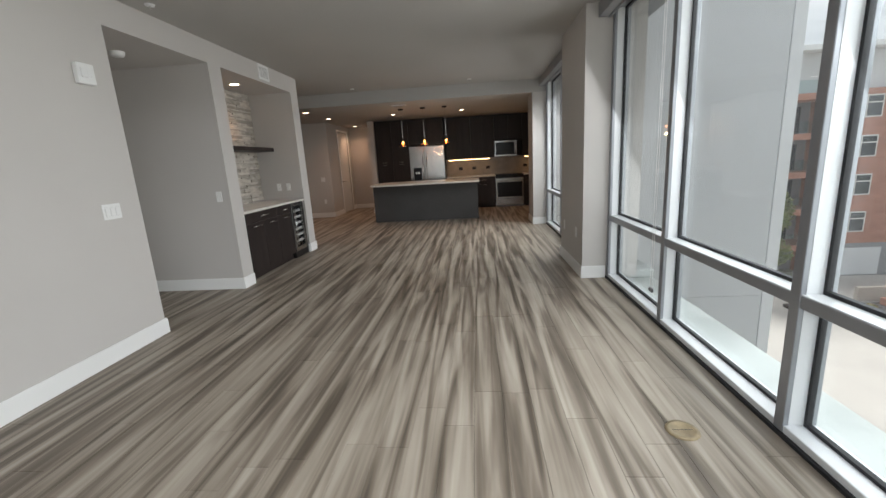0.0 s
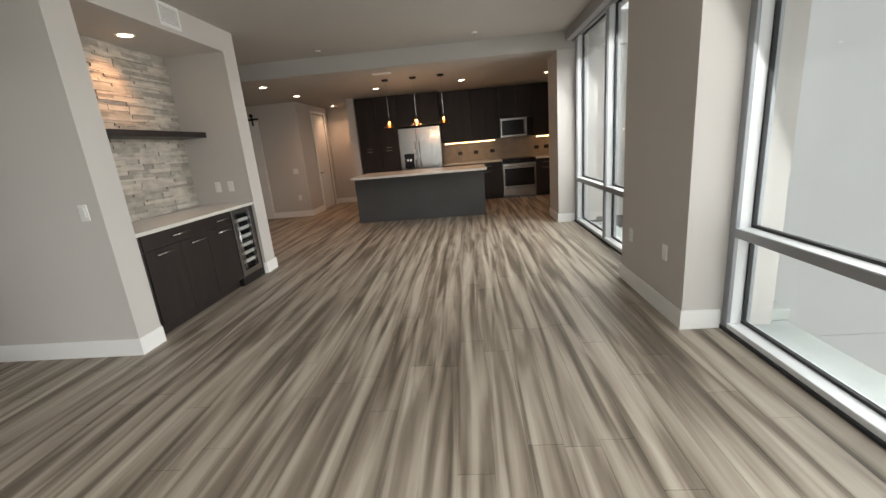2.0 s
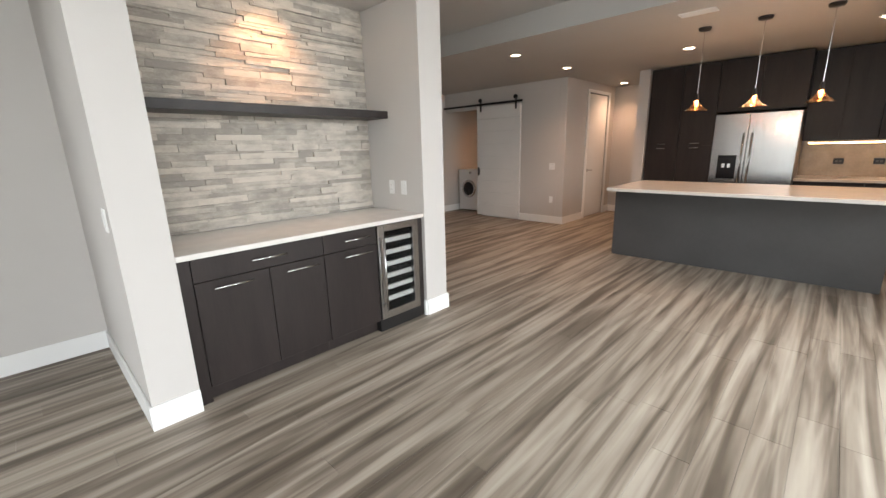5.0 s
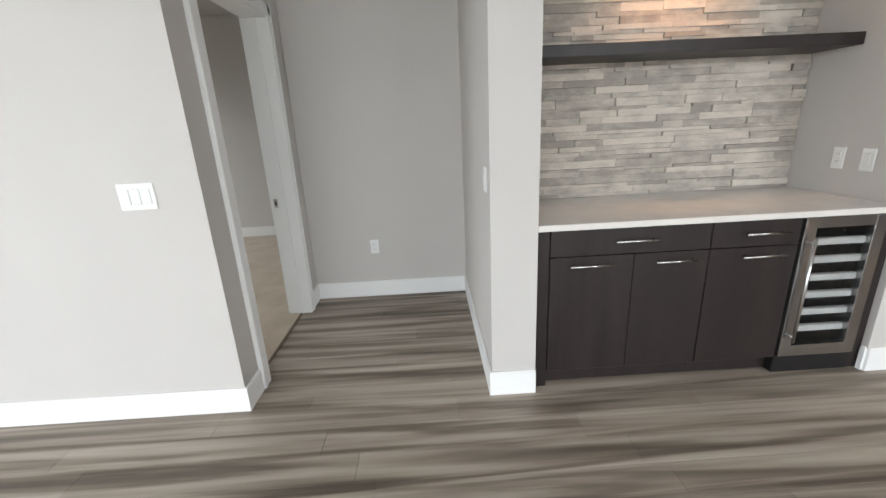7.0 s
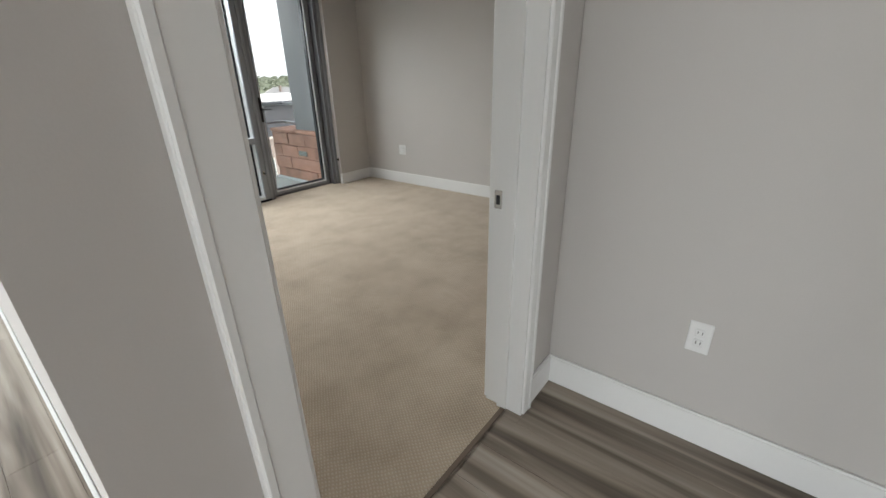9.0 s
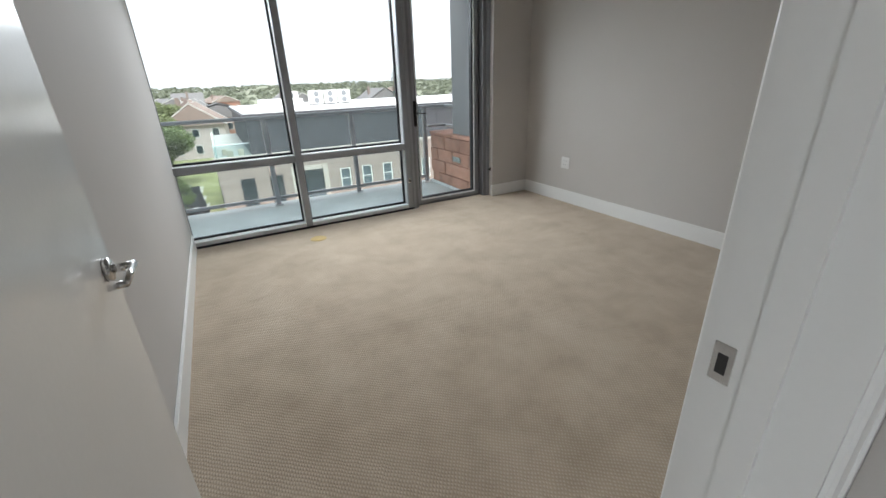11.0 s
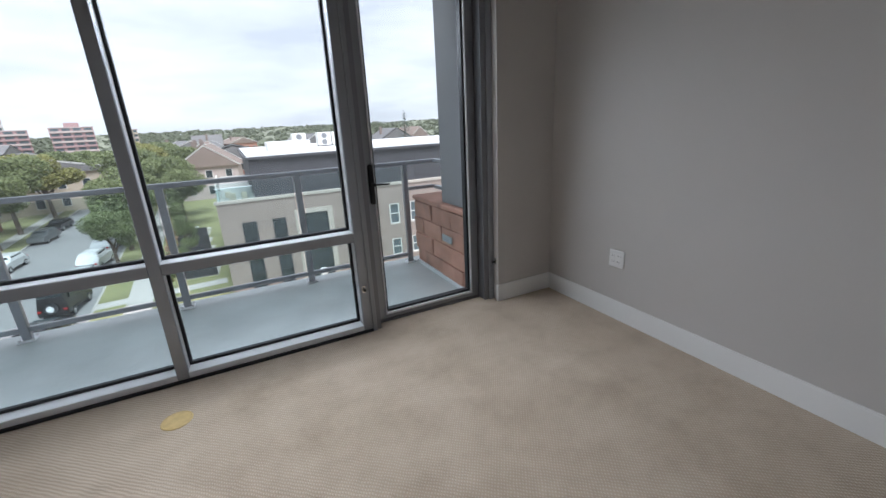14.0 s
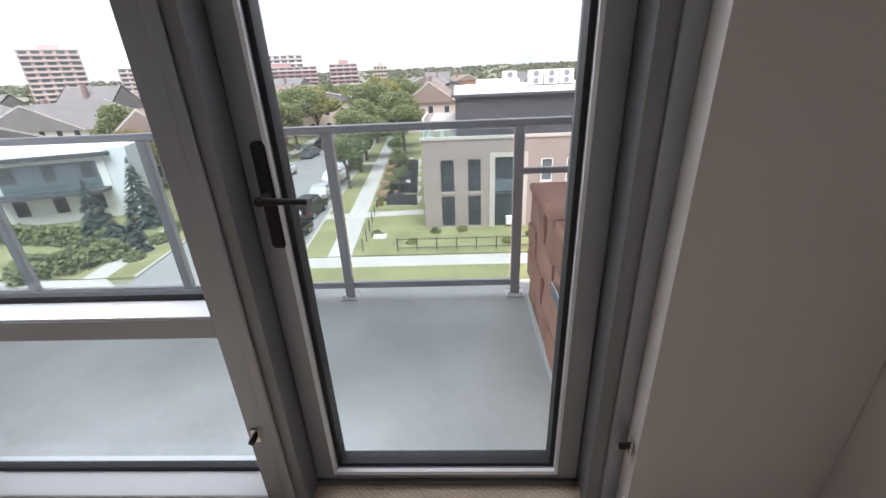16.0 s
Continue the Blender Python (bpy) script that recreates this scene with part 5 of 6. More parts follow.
def beige_building():
    b = tagged(new("apartment_building"), "beige brick apartment building with dark set-back top storey", "building")
    b.location = (0, 0, 0)
    y = -30.6
    part("wall", box(-46, -3.05, -52, y - 0.12, G, -3.45), BEIGE, b)
    # piers and panels of the front
    wins = ((-5.45, -4.45), (-7.50, -6.55))
    part("front_wall", box(-4.42, -3.05, y - 0.12, y, G, -3.45), BEIGE, b)
    part("front_wall", box(-6.52, -5.48, y - 0.12, y, G, -3.45), BEIGE, b)
    part("front_wall", box(-8.20, -7.53, y - 0.12, y, G, -3.45), BEIGE, b)
    for x0, x1 in wins:
        part("spandrel", box(x0 - 0.02, x1 + 0.02, y - 0.12, y - 0.005, -7.80, -7.45), BEIGE, b)
        part("lintel", box(x0 - 0.02, x1 + 0.02, y - 0.12, y, -4.95, -3.45), BEIGE, b)
        window_part(b, x0, x1, -7.45, -4.95, y - 0.06, DARKSIDING, WINDARK)
        window_part(b, x0, x1, -10.3, -7.80, y - 0.06, DARKSIDING, WINDARK)
    part("surround", add_box(add_box(box(-8.62, -8.2, y - 0.2, y + 0.06, G, -4.5), -11.1, -10.7, y - 0.2, y + 0.06, G, -4.5), -10.7, -8.62, y - 0.2, y + 0.06, -4.85, -4.5), BEIGE_TRIM, b)
    part("lintel", box(-11.1, -8.2, y - 0.12, y, -4.49, -3.45), BEIGE, b)
    part("recess_back", box(-10.7, -8.62, y - 0.115, y - 0.10, G, -4.85), WINDARK, b, "dark recessed balcony opening")
    part("balcony_slab", box(-10.7, -8.62, y - 0.10, y + 0.0, -7.75, -7.55), DARKSIDING, b)
    part("balcony_rail", box(-10.7, -8.62, y - 0.02, y, -7.5, -6.55), WINBLUE, b)
    part("balcony_chair", box(-10.0, -9.5, y - 0.02, y + 0.4, -10.2, -9.5, 0.05), STUCCO, b, "white garden chair")
    x = -11.1
    edges = []
    while x > -44:
        edges.append(x)
        x -= 1.9
    for k, x in enumerate(edges[:16]):
        part("front_wall", box(x - 1.0, x, y - 0.12, y, G, -3.45), BEIGE, b)
        part("lintel", box(x - 1.9, x - 1.0, y - 0.12, y - 0.002, -5.05, -3.45), BEIGE, b)
        part("spandrel", box(x - 1.9, x - 1.0, y - 0.12, y - 0.002, -8.15, -6.8), BEIGE, b)
        part("apron", box(x - 1.9, x - 1.0, y - 0.12, y - 0.002, G, -9.65), BEIGE, b)
        window_part(b, x - 1.88, x - 1.02, -6.8, -5.05, y - 0.06, STUCCO, WINBLUE)
        window_part(b, x - 1.88, x - 1.02, -9.65, -8.15, y - 0.06, STUCCO, WINBLUE)
    part("cornice", box(-46.1, -2.95, y - 0.3, y + 0.08, -3.45, -3.25), BEIGE_TRIM, b)
    part("terrace", box(-46, -3.05, -52, y - 0.3, -3.45, -3.38), PAVE, b)
    # side windows
    for k in range(7):
        yy = -32.6 - k * 2.7
        for z0, z1 in ((-7.3, -5.0), (-10.2, -8.0)):
            w = part("side_window", box(-3.07, -3.0, yy - 0.55, yy + 0.55, z0, z1), DARKSIDING, b)
            part("pane", box(-3.0, -2.985, yy - 0.48, yy + 0.48, z0 + 0.08, z1 - 0.08), WINDARK, w)
    p = part("penthouse", box(-46, -5.7, -51, -31.7, -3.38, -0.55), DARKSIDING, b, "dark grey set-back top storey")
    for x0, x1 in ((-7.6, -6.6), (-9.3, -8.3), (-12.0, -10.6), (-14.8, -13.9), (-17, -16), (-20, -19), (-23, -22)):
        w = part("penthouse_window", box(x0, x1, -31.7, -31.66, -2.9, -1.2), DARKSIDING, p)
    part("roof_edge", box(-46.3, -5.4, -51.3, -31.4, -0.55, -0.38), DARKSIDING, b)
    part("roof", box(-46.1, -5.6, -51.1, -31.6, -0.38, -0.30), ROOFWHITE, b, "white flat roof")
    g = part("terrace_rail", box(-5.6, -3.15, -31.02, -30.99, -3.38, -2.4), RAILGLASS, b)
    part("rail_cap", box(-5.6, -3.1, -31.04, -30.97, -2.4, -2.35), ALU_PALE, b)
    part("privacy_screen", box(-3.3, -3.2, -37, -31.1, -3.38, -1.9), STUCCO, b)
    for x, y2, s in ((-4.2, -32.0, 0.45), (-5.0, -32.2, 0.4), (-3.9, -33.2, 0.4)):
        part("terrace_planter", box(x - s / 2, x + s / 2, y2 - s / 2, y2 + s / 2, -3.37, -2.9, 0.03), TAN, b)


beige_building()


def hvac(x, y, w=1.3):
    h = thing("rooftop_unit", x, y, -0.30, 0, "pale grey rooftop air conditioning unit", "air conditioner", "rooftop units")
    part("casing", box(-w / 2, w / 2, -0.5, 0.5, 0.1, 1.35, 0.03), STUCCO, h)
    part("base", box(-w / 2 + 0.05, w / 2 - 0.05, -0.45, 0.45, 0.0, 0.1), DARKSIDING, h)
    for z in (0.42, 1.02):
        part("fan_grille", moved(spun([(0.0, 0.02), (0.25, 0.02), (0.27, 0.0)], 18), pose(0, 0.5, z, -90)), ALU_DARK, h)


for hx in (-13.2, -14.6, -16.0, -10.8):
    hvac(hx, -41)
tagged(part("roof_hatch", box(-11.2, -7.6, -40, -37, -0.30, 0.45, 0.04), ROOFWHITE), "white rooftop stair hatch on the flat roof", "roof hatch")


def tree(x, y, h, spread, leaf, seed, cards=900, base=G, label="leafy green street tree", low=0.3, size=None):
    rng = random.Random(seed)
    t = thing("tree", x, y, base, 0, label, "tree")
    bm = cyl((0, 0, -0.2), (0.1, 0.05, h * 0.45), h * 0.025 + 0.06, h * 0.014 + 0.03, 8)
    blobs = []
    for i in range(7):
        a, r = i * 2.4 + rng.random(), spread * rng.uniform(0.25, 0.62)
        q = (math.cos(a) * r, math.sin(a) * r, h * rng.uniform(low + 0.22, 0.86))
        add_cyl(bm, (0.05, 0.03, h * rng.uniform(0.25, 0.45)), q, h * 0.011 + 0.02, 0.015, 5)
        blobs.append((Vector(q), spread * rng.uniform(0.34, 0.58), h * rng.uniform(0.11, 0.19)))
    blobs.append((Vector((0, 0, h * 0.8)), spread * 0.5, h * 0.18))
    part("trunk", bm, BARK, t)
    verts, faces = [], []
    size = size or spread * 0.033
    for _ in range(int(cards * 9)):
        c, rr, hh = rng.choice(blobs)
        v = Vector((rng.gauss(0, 1), rng.gauss(0, 1), rng.gauss(0, 1))).normalized() * (rng.random() ** 0.35)
        p = c + Vector((v.x * rr, v.y * rr, v.z * hh))
        s = size * rng.uniform(0.6, 1.4)
        e = Euler((rng.uniform(-0.9, 0.9), rng.uniform(-0.9, 0.9), rng.uniform(0, 6.3))).to_matrix()
        n = len(verts)
        for q in ((-s, -0.4 * s, 0), (0, -0.8 * s, 0.12 * s), (s, -0.2 * s, 0), (0.6 * s, 0.7 * s, 0.1 * s), (-0.5 * s, 0.6 * s, -0.1 * s)):
            verts.append(tuple(p + e @ Vector(q)))
        faces.append((n, n + 1, n + 2, n + 3, n + 4))
    me = bpy.data.meshes.new("crown")
    me.from_pydata(verts, [], faces)
    me.materials.append(leaf)
    ob = new("crown", me)
    ob.parent = t
    return t


def spruce(x, y, h, seed):
    rng = random.Random(seed)
    t = thing("spruce", x, y, G, 0, "blue-green spruce tree beside the street", "tree")
    part("trunk", cyl((0, 0, -0.2), (0, 0, h * 0.95), h * 0.03, 0.02, 7), BARK, t)
    verts, faces = [], []
    for i in range(900):
        u = rng.random() ** 0.7
        z = h * (1 - u) * 0.95 + 0.1 * h * (1 - u)
        r = h * 0.30 * u * rng.uniform(0.45, 1.05)
        a = rng.uniform(0, 6.3)
        s = 0.10 + 0.16 * u
        c = Vector((math.cos(a) * r, math.sin(a) * r, z - 0.15 * r))
        d = Vector((math.cos(a), math.sin(a), -0.45)).normalized()
        w = Vector((-math.sin(a), math.cos(a), 0))
        n = len(verts)
        verts += [tuple(c - w * s), tuple(c + d * s * 2.2), tuple(c + w * s), tuple(c - d * s * 0.8)]
        faces.append((n, n + 1, n + 2, n + 3))
    me = bpy.data.meshes.new("crown")
    me.from_pydata(verts, [], faces)
    me.materials.append(LEAF_BLUE)
    ob = new("crown", me)
    ob.parent = t


def bush(x, y, r, leaf, seed, base=G, label="rounded green garden shrub"):
    rng = random.Random(seed)
    verts, faces = [], []
    for _ in range(420):
        v = Vector((rng.gauss(0, 1), rng.gauss(0, 1), abs(rng.gauss(0, 1)))).normalized() * rng.uniform(0.75, 1.05)
        p = Vector((v.x * r, v.y * r, v.z * r * 0.95))
        s = r * 0.12
        e = Euler((rng.uniform(-1, 1), rng.uniform(-1, 1), rng.uniform(0, 6.3))).to_matrix()
        n = len(verts)
        for q in ((-s, -s * 0.6, 0), (s, -s * 0.5, 0), (s * 0.7, s, 0), (-s * 0.6, s, 0)):
            verts.append(tuple(p + e @ Vector(q)))
        faces.append((n, n + 1, n + 2, n + 3))
    me = bpy.data.meshes.new("shrub")
    me.from_pydata(verts, [], faces)
    me.materials.append(leaf)
    ob = new("shrub", me)
    ob.location = (x, y, base + 0.1)
    tagged(ob, label, "shrub")


def car(along, across, paint, label, tall=1.45, long=4.5, turn=0, boxy=False):
    x, y = st(along, across)
    c = thing("parked_car", x, y, G + 0.01, turn - 4.6, label, "car", "parked cars")
    w, L = 0.88, long / 2
    prof = [(-L, 0.35), (-L + 0.05, 0.75), (-L + (0.15 if boxy else 0.5), tall - 0.05 if boxy else tall * 0.68), (-L + (0.25 if boxy else 0.9), tall), (L * 0.18, tall), (L * 0.5, tall * 0.68), (L - 0.1, tall * 0.60), (L, 0.5), (L - 0.02, 0.3)]
    bm = bmesh.new()
    cols = []
    for side, inset in ((-1, 1), (1, 1)):
        cols.append([bm.verts.new((side * (w if z < tall * 0.7 else w * 0.80), yy, z)) for yy, z in prof])
    n = len(prof)
    for i in range(n):
        j = (i + 1) % n
        bm.faces.new((cols[0][i], cols[0][j], cols[1][j], cols[1][i]))
    bm.faces.new(cols[0][::-1])
    bm.faces.new(cols[1])
    bmesh.ops.recalc_face_normals(bm, faces=bm.faces)
    bmesh.ops.bevel(bm, geom=list(bm.edges), offset=0.05, segments=2, affect="EDGES")
    body = part("body", bm, paint, c)
    zl, zh = tall * 0.70, tall - 0.08
    part("rear_window", moved(box(-w * 0.74, w * 0.74, -0.02, 0.02, zl, zh), pose(0, -L + (0.16 if boxy else 0.62), 0.0, 0 if boxy else -8)), WINDARK, c)
    part("windscreen", moved(box(-w * 0.74, w * 0.74, -0.02, 0.02, zl, zh), pose(0, L * 0.36, 0.0, 0)), WINDARK, c)
    for s in (-1, 1):
        part("side_windows", box(s * w * 0.86 - 0.04, s * w * 0.86 + 0.04, -L * 0.55, L * 0.2, zl, zh - 0.02), WINDARK, c)
        for yy in (-L * 0.62, L * 0.62):
            wheel = part("wheel", cyl((s * (w - 0.2), yy, 0.33), (s * (w + 0.01), yy, 0.33), 0.33, sides=18), GASKET, c)
            part("rim", cyl((s * (w + 0.005), yy, 0.33), (s * (w + 0.02), yy, 0.33), 0.2, sides=14), CHROME, wheel)
        part("tail_light", box(s * 0.72 - 0.1, s * 0.72 + 0.1, -L - 0.02, -L + 0.06, 0.72, 0.86), plain("red_tail_lens", (0.35, 0.02, 0.02), 0.3), c)
    if boxy:
        sp = part("spare_wheel", cyl((0, -L - 0.02, 0.95), (0, -L - 0.22, 0.95), 0.37, sides=20), GASKET, c)
        part("spare_cover", cyl((0, -L - 0.221, 0.95), (0, -L - 0.23, 0.95), 0.22, sides=16), ALU_PALE, sp)


PAINTS = {k: plain(k + "_car_paint", v, 0.25, 0.2, vary=0.03, bump=0.0) for k, v in {"black": (0.012, 0.012, 0.014), "white": (0.72, 0.72, 0.72), "silver": (0.45, 0.46, 0.47), "grey": (0.14, 0.145, 0.15)}.items()}
car(-0.6, 4.45, PAINTS["black"], "black sedan parked at the kerb", 1.45, 4.6, 180)
car(5.6, 4.5, PAINTS["black"], "black off-road car with white top and spare wheel", 1.85, 4.2, 180, True)
car(11.6, 4.45, PAINTS["silver"], "silver car parked at the kerb", 1.6, 4.5, 180)
car(17.8, 4.45, PAINTS["white"], "white car parked at the kerb", 1.7, 4.7, 180)
car(24.5, 4.45, PAINTS["silver"], "silver car parked farther along the kerb", 1.5, 4.5, 180)
car(8.5, 12.1, PAINTS["black"], "black car parked on the far side", 1.4, 4.4, 0)
car(13.8, 12.1, PAINTS["silver"], "silver car parked on the far side", 1.6, 4.6, 0)
car(22.5, 12.1, PAINTS["white"], "white car parked on the far side", 1.5, 4.5, 0)
car(36, 12.1, PAINTS["grey"], "grey car parked on the far side", 1.5, 4.5, 0)
car(44, 12.1, PAINTS["black"], "black car parked far along the street", 1.5, 4.5, 0)
car(36, 4.45, PAINTS["black"], "black car parked farther along the kerb", 1.5, 4.5, 180)


def iron_fence():
    f = tagged(new("garden_fence"), "low dark metal fence along the lawn", "fence")
    f.location = (0, 0, 0)
    part("rail", box(-24, -1.3, -26.02, -25.98, K + 0.85, K + 0.89), FENCE, f)
    part("rail", box(-24, -1.3, -26.02, -25.98, K + 0.2, K + 0.24), FENCE, f)
    for i in range(17):
        x = -1.35 - i * 1.4
        part("post", box(x - 0.035, x + 0.035, -26.04, -25.96, K - 0.01, K + 1.0), FENCE, f)
    for along in range(0, 24, 2):
        x, y = st(along - 4, -1.6)
        part("post", box(x - 0.035, x + 0.035, y - 0.035, y + 0.035, K - 0.01, K + 0.95), FENCE, f)


iron_fence()


def house(x, y, w, d, eaves, ridge, wall, roof, turn, label, flat=False, cat="house"):
    h = thing("house", x, y, G, turn, label, cat)
    part("wall", box(-w / 2, w / 2, -d / 2, d / 2, 0, eaves), wall, h)
    if flat:
        part("roof", box(-w / 2 - 0.6, w / 2 + 0.6, -d / 2 - 0.6, d / 2 + 0.6, eaves, eaves + 0.35), roof, h)
        part("roof_top", box(-w / 2 - 0.3, w / 2 + 0.3, -d / 2 - 0.3, d / 2 + 0.3, eaves + 0.35, eaves + 0.42), ROOFWHITE, h)
    else:
        bm = bmesh.new()
        o = 0.5
        a = [bm.verts.new(p) for p in ((-w / 2 - o, -d / 2 - o, eaves - 0.1), (w / 2 + o, -d / 2 - o, eaves - 0.1), (w / 2 + o, d / 2 + o, eaves - 0.1), (-w / 2 - o, d / 2 + o, eaves - 0.1), (0, -d / 2 - o, ridge), (0, d / 2 + o, ridge))]
        for q in ((0, 1, 4), (2, 3, 5), (1, 2, 5, 4), (3, 0, 4, 5), (3, 2, 1, 0)):
            bm.faces.new([a[i] for i in q])
        rf = part("roof", bm, roof, h)
        part("chimney", box(w * 0.2, w * 0.2 + 0.8, -0.4, 0.4, eaves, ridge + 0.6), ROOFBROWN, rf)
        for s in (-1, 1):
            bm = bmesh.new()
            v = [bm.verts.new(p) for p in ((-w / 2 - o, s * (d / 2 + o + 0.02), eaves - 0.15), (-w / 2 - o, s * (d / 2 + o + 0.02), eaves + 0.12), (0, s * (d / 2 + o + 0.02), ridge + 0.12), (0, s * (d / 2 + o + 0.02), ridge - 0.18))]
            bm.faces.new(v)
            v2 = [bm.verts.new((-p.co.x, p.co.y, p.co.z)) for p in v]
            bm.faces.new(v2[::-1])
            bmesh.ops.solidify(bm, geom=bm.faces[:], thickness=0.06)
            part("barge_board", bm, STUCCO, rf)
    n = max(2, int(w / 3))
    for s in (-1, 1):
        for i in range(n):
            xx = -w / 2 + w * (i + 0.5) / n
            for z in ((1.0, 2.5),) if eaves < 5 else ((1.0, 2.6), (4.0, 5.5)):
                wn = part("window", box(xx - 0.6, xx + 0.6, s * d / 2 - 0.05, s * d / 2 + 0.05, *z), STUCCO, h)
                part("pane", box(xx - 0.52, xx + 0.52, s * d / 2 - 0.07, s * d / 2 + 0.07, z[0] + 0.08, z[1] - 0.08), WINDARK, wn)
    for s in (-1, 1):
        for i in range(max(2, int(d / 3.5))):
            yy = -d / 2 + d * (i + 0.5) / max(2, int(d / 3.5))
            wn = part("window", box(s * w / 2 - 0.05, s * w / 2 + 0.05, yy - 0.6, yy + 0.6, 1.0, 2.5), STUCCO, h)
            part("pane", box(s * w / 2 - 0.07, s * w / 2 + 0.07, yy - 0.52, yy + 0.52, 1.08, 2.42), WINDARK, wn)
    return h


# the modern white house at the far corner
mh = house(36, -39, 15, 11, 6.0, 0, STUCCO, DARKSIDING, 20, "white modern flat-roofed house behind a hedge", True)
part("upper_balcony", box(-7.4, 1.5, 5.5, 7.4, 2.9, 3.15), DARKSIDING, mh)
part("balcony_rail", box(-7.4, 1.5, 7.32, 7.38, 3.15, 4.0), RAILGLASS, mh)
part("stair_tower", box(-9.4, -7.4, 2.0, 5.4, 0, 6.6), PANELGREY, mh)
part("upper_glazing", box(-6.8, 0.8, 5.5, 5.56, 3.2, 5.6), WINBLUE, mh)
spots = ((26, 27, 11, 12, 5.2, 9.2, STUCCO, ROOFBROWN), (26, 44, 11, 12, 5.2, 9.0, REDBRICK, ROOFBROWN), (27, 62, 12, 12, 5.4, 9.4, TAN, ROOFGREY), (50, 18, 18, 14, 5.5, 9.0, TAN, ROOFGREY), (58, 50, 20, 15, 5.5, 9.5, STUCCO, ROOFGREY), (75, 25, 24, 16, 5.5, 9.0, TAN, ROOFGREY), (90, 60, 26, 16, 6.0, 9.6, REDBRICK, ROOFGREY))
for i, (ac, al, w, d, e, r, wm, rm) in enumerate(spots):
    hx, hy = st(al, ac)
    house(hx, hy, w, d, e, r, wm, rm, 90 - 4.6 if i % 2 else -4.6, "gabled house with shingle roof along the street")
for i, (ac, al) in enumerate(((-9, 62), (-11, 80), (-10, 98), (-12, 118))):
    hx, hy = st(al, ac)
    house(hx, hy, 10, 12, 6.2, 10.0, (PINK, TAN, STUCCO, REDBRICK)[i], (ROOFBROWN, ROOFGREY, ROOFBROWN, ROOFGREY)[i], -4.6, "gabled brick house behind the street trees")
rng = random.Random(21)
for i in range(26):
    a = radians(rng.uniform(150, 215) if i % 3 else rng.uniform(125, 160))
    dist = rng.uniform(95, 260)
    hx, hy = -5 + dist * math.sin(a), dist * math.cos(a)
    if abs(hx - 9 - 0.08 * -hy) < 9:
        continue
    house(hx, hy, rng.uniform(10, 22), rng.uniform(10, 16), rng.uniform(4.5, 7.5), rng.uniform(8.5, 12), rng.choice((TAN, STUCCO, REDBRICK, PINK)), rng.choice((ROOFGREY, ROOFBROWN)), rng.choice((0, 90, 20)), "distant house with shingle roof")


def tower(az0, az1, dist, top, wall, floors, label, bottom=G):
    a = radians((az0 + az1) / 2)
    w = 2 * dist * math.tan(radians(abs(az1 - az0) / 2))
    b = thing("apartment_tower", -5 + dist * math.sin(a), dist * math.cos(a), bottom, -math.degrees(a) + 180, label, "building")
    h = top - bottom
    part("wall", box(-w / 2, w / 2, -14, 0, 0, h), wall, b)
    part("roof", box(-w / 2 - 0.3, w / 2 + 0.3, -14.3, 0.3, h, h + 0.5), PINK, b)
    part("plant_room", box(-w * 0.2, w * 0.15, -10, -4, h + 0.5, h + 3), wall, b)
    step = h / floors
    bays = max(4, int(w / 5))
    for i in range(floors):
        s = part("balcony_band", box(-w / 2, w / 2, 0.0, 0.9, i * step + 0.1, i * step + step * 0.38), wall if i % 2 else PINK, b)
        for k in range(bays):
            x0 = -w / 2 + w * (k + 0.15) / bays
            part("window", box(x0, x0 + w / bays * 0.7, 0.01, 0.12, i * step + step * 0.42, i * step + step * 0.92), WINBLUE, s)


tower(145, 152, 330, 17, MAROON, 9, "maroon brick apartment tower in the distance")
tower(152.6, 162.5, 340, 8.5, MAROON, 7, "long red brick apartment block in the distance")
tower(155, 161, 380, 18, STUCCO, 9, "pale apartment tower behind the red block")
tower(164, 167.5, 330, 9.0, MAROON, 7, "round-cornered red brick tower in the distance")
tower(169.5, 171.2, 360, 7.0, TAN, 6, "tan apartment building in the distance")
tower(134.8, 139.4, 330, 21, PINK, 11, "pale pink apartment tower in the distance")
tower(142, 146, 420, 13, PINK, 7, "low pale office building in the distance")

# trees
plan = ((14, 2.2, 6.0, 2.4, LEAF, 900), (22, 2.0, 8.0, 3.6, LEAF, 1200), (30, 2.2, 9.0, 4.2, LEAF, 1300), (31, -3.4, 8.0, 3.4, LEAF, 1200), (39, -3.0, 9.5, 4.2, LEAF, 1300), (46, 2.2, 10.5, 4.8, LEAF, 1300), (55, 0.6, 11.0, 5.0, LEAF_YELLOW, 1400), (62, -3, 10.5, 5.0, LEAF, 1400), (75, 2, 11, 5.5, LEAF_YELLOW, 1400), (90, 1, 11, 5.5, LEAF, 1300),
        (11, 16.5, 6.5, 3.8, LEAF_OLIVE, 1300), (33, 15.5, 9.5, 4.6, LEAF, 1300), (43, 16, 10.5, 5.0, LEAF, 1400), (56, 15, 10.5, 5.2, LEAF_YELLOW, 1400), (70, 15, 10.5, 5.2, LEAF, 1300), (86, 14, 10.0, 5.5, LEAF, 1200), (18, 27, 7.5, 4.2, LEAF_OLIVE, 1100), (100, 6, 11, 6, LEAF, 1100), (36, 40, 9.5, 5, LEAF, 1000), (60, 36, 10, 5.5, LEAF_YELLOW, 1000))
